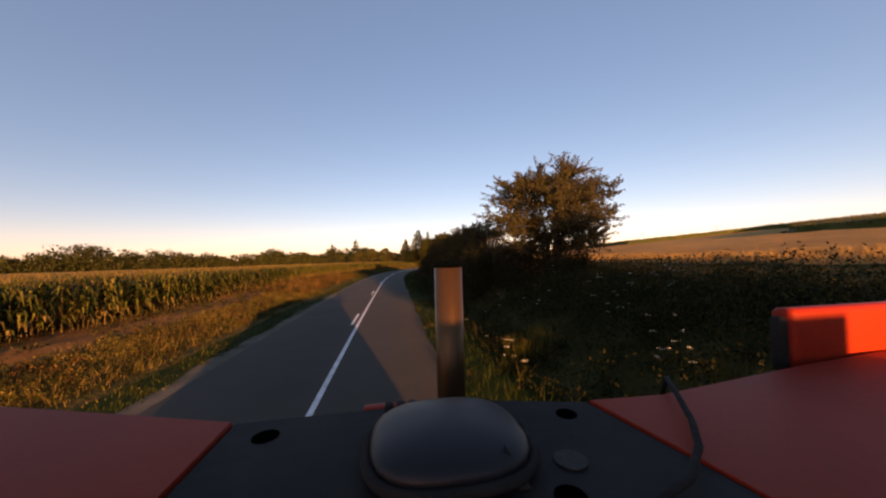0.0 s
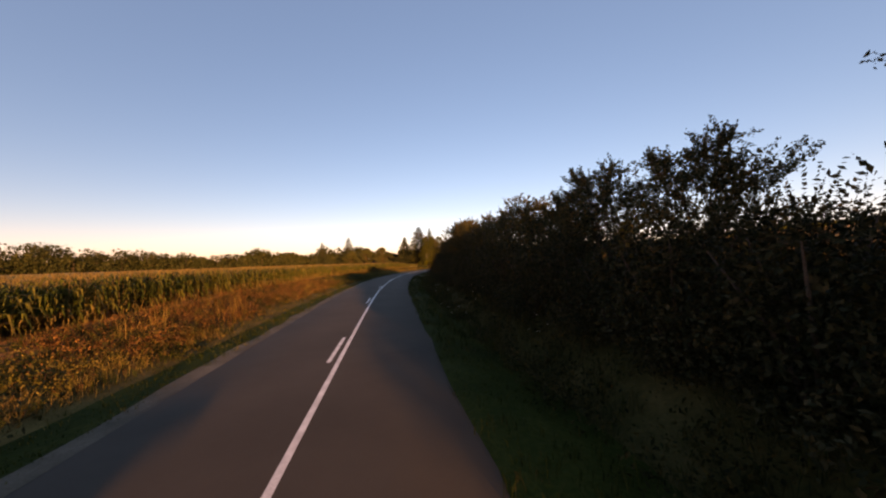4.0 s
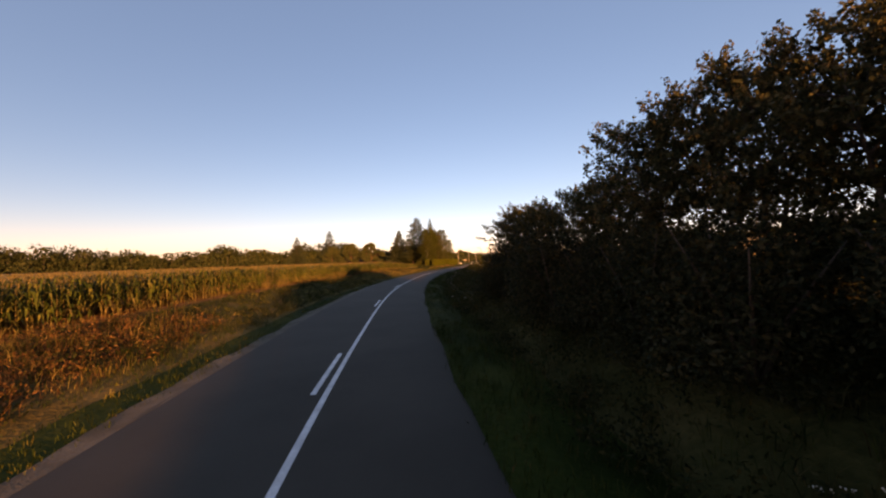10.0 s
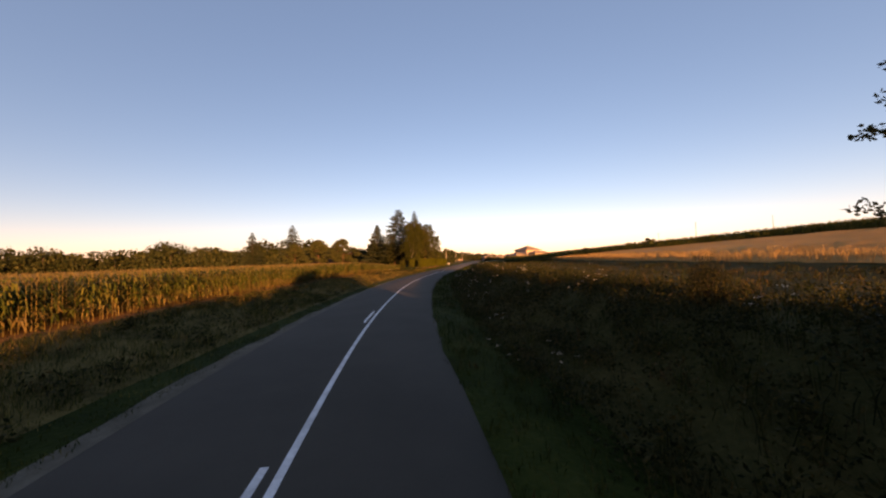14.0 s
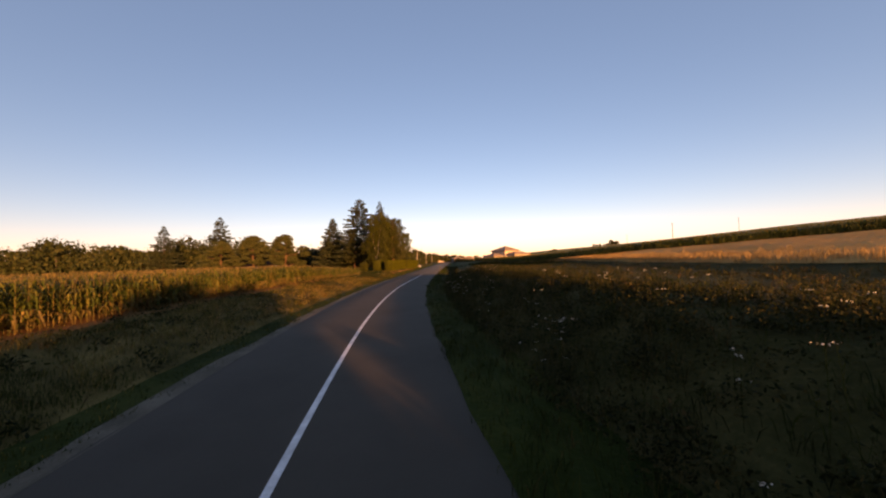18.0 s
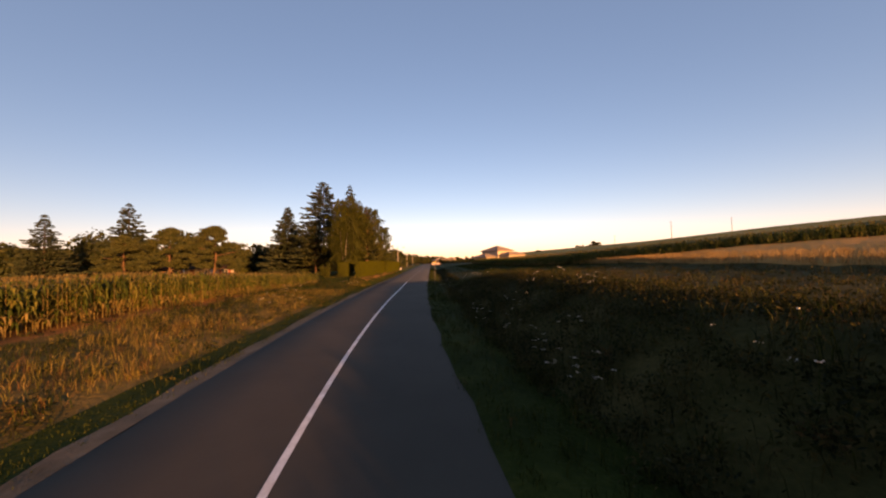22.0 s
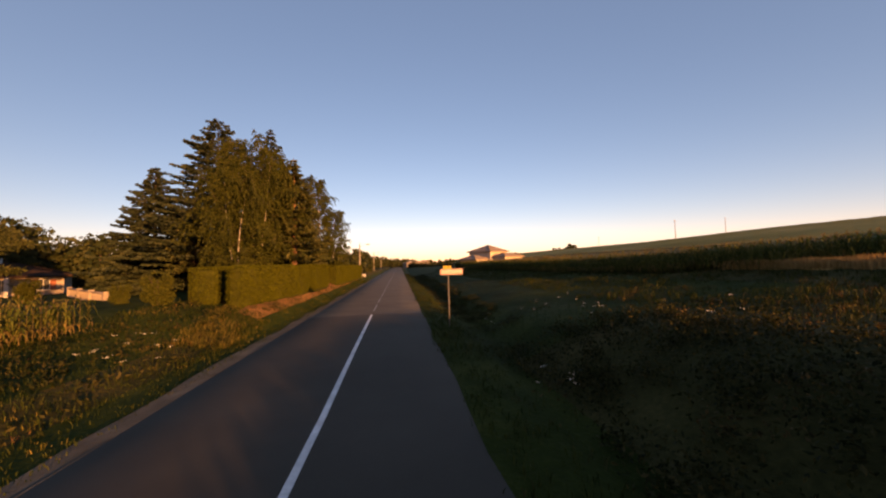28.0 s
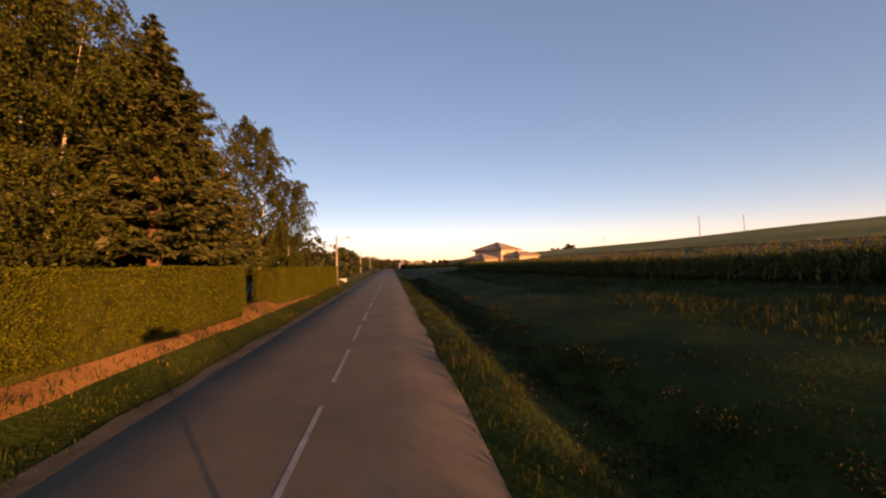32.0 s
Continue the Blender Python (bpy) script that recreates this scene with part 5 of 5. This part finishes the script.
p = at(219.5, 28.0)
hill = thing("house", "two-storey cream house with hipped clay-tile roof above the maize", "house", pose(p.x, p.y, p.z, 0, 0, 35))
gz0 = p.z
part("wall", box(-4.0, -4.0, -1.5, 4.0, 4.0, 5.6 - gz0), cream_wall, hill)
hip_roof(8.0, 8.0, 5.7 - gz0, 2.0, 0.6, roof_tile, "roof", hill, "clay tiles in low evening light")
window(hill, -1.5, -4.02, 3.2 - gz0 + 1.0, 1.0, 1.2, "f")
window(hill, -4.02, 1.0, 3.2 - gz0 + 1.0, 1.0, 1.2, "l")
part("wall", box(-3.2, -8.4, -1.5, 5.2, -4.0, 4.0 - gz0), cream_wall, hill)
wing = hip_roof(8.4, 4.4, 4.1 - gz0, 1.1, 0.5, roof_tile, "roof", hill)
wing.matrix_basis = pose(1.0, -6.2, 0)
part("wall", box(-9.0, -3.0, -1.5, -4.0, 3.0, 3.4 - gz0), cream_wall, hill)
wing2 = hip_roof(5.4, 6.0, 3.5 - gz0, 1.3, 0.5, roof_tile, "roof", hill)
wing2.matrix_basis = pose(-6.5, 0, 0)
window(hill, 2.5, -8.42, 3.0 - gz0, 1.2, 1.1, "f")

p = at(171.2, -39.2)
bung = thing("house", "low pale stained house with dark hipped roof and red-brown shutters", "house", pose(p.x, p.y, p.z, 0, 0, 37))
block_w = 14.0
part("wall", box(-block_w, 0.0, -0.4, 0.0, 9.0, 2.15), stained_wall, bung, "stained pale render")
rf = hip_roof(block_w, 9.0, 2.2, 1.7, 0.7, roof_dark, "roof", bung, "dark weathered roof tiles")
rf.matrix_basis = pose(-block_w / 2, 4.5, 0)
for x in (-1.6, -4.6, -9.4, -12.2):
    window(bung, x, -0.02, 1.2, 0.9, 1.2, "f", shutter_red if x != -4.6 else None)
part("door", box(-7.6, -0.04, -0.2, -6.7, 0.06, 1.95), shutter_red, bung, "red-brown front door")
part("pillar", box(-4.2, -1.6, -0.3, -3.9, -1.3, 2.1, 0.02), white_wall, bung)
part("pillar", box(-8.6, -1.6, -0.3, -8.3, -1.3, 2.1, 0.02), white_wall, bung)
part("chimney", box(-6.0, 4.2, 3.0, -5.3, 4.9, 4.5, 0.02), white_wall, bung)

# terrace balustrade
pa, pb = at(166.0, -34.0), at(154.6, -21.4)
rail = thing("balustrade", "weathered pale stone balustrade of the house terrace", "balustrade", Matrix.Translation(pa) @ Matrix.Rotation(math.atan2((pb - pa).y, (pb - pa).x), 4, "Z"))
LN = (pb - pa).length
part("base", box(0, -0.16, -0.4, LN, 0.16, 0.12, 0.02), stained_wall, rail)
part("coping", box(0, -0.15, 0.78, LN, 0.15, 0.90, 0.02), stained_wall, rail)
bal_v, bal_f = tube([(0, 0, 0.1), (0, 0, 0.18), (0, 0, 0.34), (0, 0, 0.5), (0, 0, 0.66), (0, 0, 0.8)], [0.06, 0.035, 0.062, 0.045, 0.032, 0.055], 8)
bal_me = mesh_of("baluster", bal_v, bal_f, stained_wall, flat=False)
for k in range(int(LN / 0.26)):
    b = part("baluster", bal_me, parent=rail)
    b.matrix_basis = pose(0.2 + 0.26 * k, 0, 0)
for k in range(4):
    part("pier", box(LN * k / 3 - 0.15, -0.19, -0.4, LN * k / 3 + 0.15, 0.19, 1.0, 0.02), stained_wall, rail)

for k, (s, d, w, rise) in enumerate(((345, 9.0, 8.0, 1.5), (372, 20.0, 8.0, 1.5))):
    ob = thing("house", "small distant white village house with pale tiled roof", "house", stand(s, d, 20 - 30 * (k % 2)), group="village houses")
    block(ob, w, 7.0, -1.0, 2.6, old_wall)
    hip_roof(w, 7.0, 2.7, rise, 0.5, roof_tile, "roof", ob)
    window(ob, -w * 0.25, -3.52, 1.4, 1.0, 1.1, "f")
    window(ob, w * 0.2, -3.52, 1.4, 1.0, 1.1, "f")

# ---- the red tractor standing in its lane, under the start of the way ----
tractor = thing("tractor", "red farm tractor with flat roof, black roof plate and steel exhaust", "tractor", pose(0, 0, 0, 0, 0, 22.81))
RZ = 2.45


def slab(pts, z0, z1, bevel=0.003):
    bm = bmesh.new()
    lo = [bm.verts.new((x, y, z0)) for x, y in pts]
    hi = [bm.verts.new((x, y, z1)) for x, y in pts]
    n = len(pts)
    bm.faces.new(lo[::-1])
    bm.faces.new(hi)
    for i in range(n):
        bm.faces.new((lo[i], lo[(i + 1) % n], hi[(i + 1) % n], hi[i]))
    bmesh.ops.bevel(bm, geom=bm.edges[:], offset=bevel, segments=2, affect="EDGES")
    bmesh.ops.recalc_face_normals(bm, faces=bm.faces[:])
    return bm


part("roof_panel", slab([(-1.06, -0.9), (-0.36, -0.9), (-0.357, 0.55), (-0.354, 0.80), (-0.66, 0.905), (-1.03, 1.035), (-1.10, 0.9)], RZ - 0.10, RZ), red_paint, tractor, "red lacquered roof panel")
part("roof_panel", slab([(1.06, -0.9), (1.72, 0.86), (1.23, 0.80), (0.66, 0.711), (0.468, 0.728), (0.525, 0.413), (0.62, -0.9)], RZ - 0.10, RZ), red_paint, tractor, "red lacquered roof panel")
plate_ob = part("roof_plate", slab([(-0.354, -0.9), (0.615, -0.9), (0.52, 0.41), (0.463, 0.728), (0.25, 0.785), (0.0, 0.80), (-0.35, 0.80)], RZ - 0.12, RZ - 0.004), black_plate, tractor, "dusty black roof plate")
# no real recesses: flat black discs carry the holes' shade as colour
for hx, hy, hr in ((-0.26, 0.725, 0.026), (0.383, 0.681, 0.023), (0.255, 0.45, 0.024)):
    bm = bmesh.new()
    bmesh.ops.create_cone(bm, cap_ends=True, segments=20, radius1=hr, radius2=hr, depth=0.012, matrix=Matrix.Translation((hx, hy, RZ - 0.0085)))
    part("bolt_hole_disc", bm, hole_shade, plate_ob, "flat black disc standing for the shade in a bolt hole")
# rounded receiver dome
bm = bmesh.new()
bmesh.ops.create_uvsphere(bm, u_segments=40, v_segments=20, radius=1)
for v in bm.verts:
    x, y, z = v.co
    k = (abs(x) ** 2.8 + abs(y) ** 2.8) ** (1 / 2.8)
    rr = math.hypot(x, y)
    if k > 1e-6:
        x, y = x * rr / k, y * rr / k
    zz = max(z, -0.35)
    v.co = (0.098 + 0.140 * x, 0.60 + 0.132 * y, RZ + 0.026 + (0.036 if zz > 0 else 0.09) * zz)
for f in bm.faces:
    f.smooth = True
dome = part("receiver_dome", bm, dome_plastic, tractor, "smooth dark satellite receiver dome")
rim = [(0.098 + 0.146 * (abs(math.cos(a)) ** 0.72) * math.copysign(1, math.cos(a)), 0.60 + 0.138 * (abs(math.sin(a)) ** 0.72) * math.copysign(1, math.sin(a)), RZ + 0.014) for a in np.linspace(0, 2 * math.pi, 41)]
part("dome_rim", tube_mesh("dome_rim", rim, [0.010] * 41, rubber, 6), parent=dome)
fin = [(0.165, 0.475, RZ), (0.205, 0.47, RZ), (0.19, 0.52, RZ), (0.172, 0.50, RZ + 0.055)]
part("fin", mesh_of("fin", fin, [(0, 1, 3), (1, 2, 3), (2, 0, 3), (0, 2, 1)], rubber), parent=plate_ob, label="small black rubber fin")
bm = bmesh.new()
bmesh.ops.create_cone(bm, cap_ends=True, segments=24, radius1=0.028, radius2=0.028, depth=0.003, matrix=Matrix.Translation((0.30, 0.525, RZ - 0.001)))
part("sticker", bm, sticker_grey, plate_ob, "worn grey round sticker")
part("bracket", box(-0.07, 0.80, RZ - 0.02, 0.03, 0.83, RZ - 0.002, 0.004), red_paint, tractor, "red bracket at the roof edge")
# cable over the roof edge
cab = [(0.70, 0.76, RZ - 0.03), (0.695, 0.735, RZ + 0.03), (0.653, 0.662, RZ + 0.02), (0.579, 0.557, RZ + 0.02), (0.513, 0.483, RZ + 0.02), (0.435, 0.426, RZ + 0.015), (0.347, 0.395, RZ + 0.012), (0.24, 0.36, RZ + 0.01)]
part("cable", tube_mesh("cable", cab, [0.0065] * len(cab), rubber, 8), parent=tractor, label="black rubber cable")
# red lamp housing at the roof corner
hous = part("lamp_housing", box(1.295, 0.86, RZ - 0.05, 2.05, 0.93, RZ + 0.155, 0.022, 3), red_paint, tractor, "red rounded lamp housing")
part("lamp_side", box(1.262, 0.87, RZ - 0.05, 1.295, 0.91, RZ + 0.13, 0.012), rubber, hous, "black rubber side")
for k in range(3):
    part("connector", box(-0.02 + 0.028 * k, 0.775, RZ - 0.01, 0.0 + 0.028 * k, 0.80, RZ + 0.012, 0.004), rubber, tractor)
# body below, on its wheels
part("exhaust_pipe", tube_mesh("exhaust_pipe", [(0.255, 1.42, 1.5), (0.255, 1.42, 2.2), (0.255, 1.42, 2.765)], [0.062, 0.062, 0.062], steel, 28), parent=tractor, label="brown heat-stained steel exhaust pipe")
# black plug on the pipe's top, the shade of its mouth as colour
part("pipe_mouth", tube_mesh("pipe_mouth", [(0.255, 1.42, 2.70), (0.255, 1.42, 2.768)], [0.055, 0.0625], hole_shade, 28), parent=tractor)
part("bonnet", box(-0.40, 0.95, 0.75, 0.40, 2.65, 1.60, 0.10, 3), red_paint, tractor, "red bonnet")
part("cab", box(-0.80, -1.0, 0.9, 0.95, 0.72, RZ - 0.115, 0.06), dark_glass, tractor, "dark glazed cab")
part("chassis", box(-0.35, -1.4, 0.55, 0.35, 2.5, 0.95, 0.05), rubber, tractor)


def wheel(x, y, r, w):
    bm = bmesh.new()
    bmesh.ops.create_cone(bm, cap_ends=True, segments=36, radius1=r, radius2=r, depth=w, matrix=Matrix.Translation((x, y, r + 0.01)) @ Matrix.Rotation(math.pi / 2, 4, "Y"))
    bmesh.ops.bevel(bm, geom=bm.edges[:], offset=w * 0.16, segments=2, affect="EDGES")
    wh = part("wheel", bm, rubber, tractor, "black ribbed tyre")
    bm = bmesh.new()
    bmesh.ops.create_cone(bm, cap_ends=True, segments=28, radius1=r * 0.55, radius2=r * 0.5, depth=w + 0.03, matrix=Matrix.Translation((x, y, r + 0.01)) @ Matrix.Rotation(math.pi / 2, 4, "Y"))
    part("rim", bm, red_paint, wh)


for sx in (-1, 1):
    wheel(sx * 0.85, -0.75, 0.82, 0.42)
    wheel(sx * 0.80, 2.05, 0.55, 0.32)


# high-sided trailer behind it, unseen: added and widened to shade tractor and road
trailer = thing("trailer", "unseen tall red trailer added behind the tractor to cast shade", "trailer", pose(0, 0, 0, 0, 0, 22.81))
part("drawbar", box(-0.08, -2.6, 0.5, 0.08, -1.4, 0.65, 0.02), rubber, trailer)
part("floor", box(-1.0, -8.6, 0.95, 2.3, -2.6, 1.1, 0.02), rubber, trailer)
for x0, y0, x1, y1 in ((-1.0, -8.6, -0.93, -2.6), (2.23, -8.6, 2.3, -2.6), (-1.0, -2.67, 2.3, -2.6), (-1.0, -8.6, 2.3, -8.53)):
    part("side_board", box(x0, y0, 1.08, x1, y1, 2.93, 0.01), red_paint, trailer)
for sx in (-1, 1):
    for sy in (-5.2, -6.4):
        bm = bmesh.new()
        bmesh.ops.create_cone(bm, cap_ends=True, segments=32, radius1=0.48, radius2=0.48, depth=0.36, matrix=Matrix.Translation((0.3 + sx * 0.92, sy, 0.49)) @ Matrix.Rotation(math.pi / 2, 4, "Y"))
        bmesh.ops.bevel(bm, geom=bm.edges[:], offset=0.05, segments=2, affect="EDGES")
        part("wheel", bm, rubber, trailer)
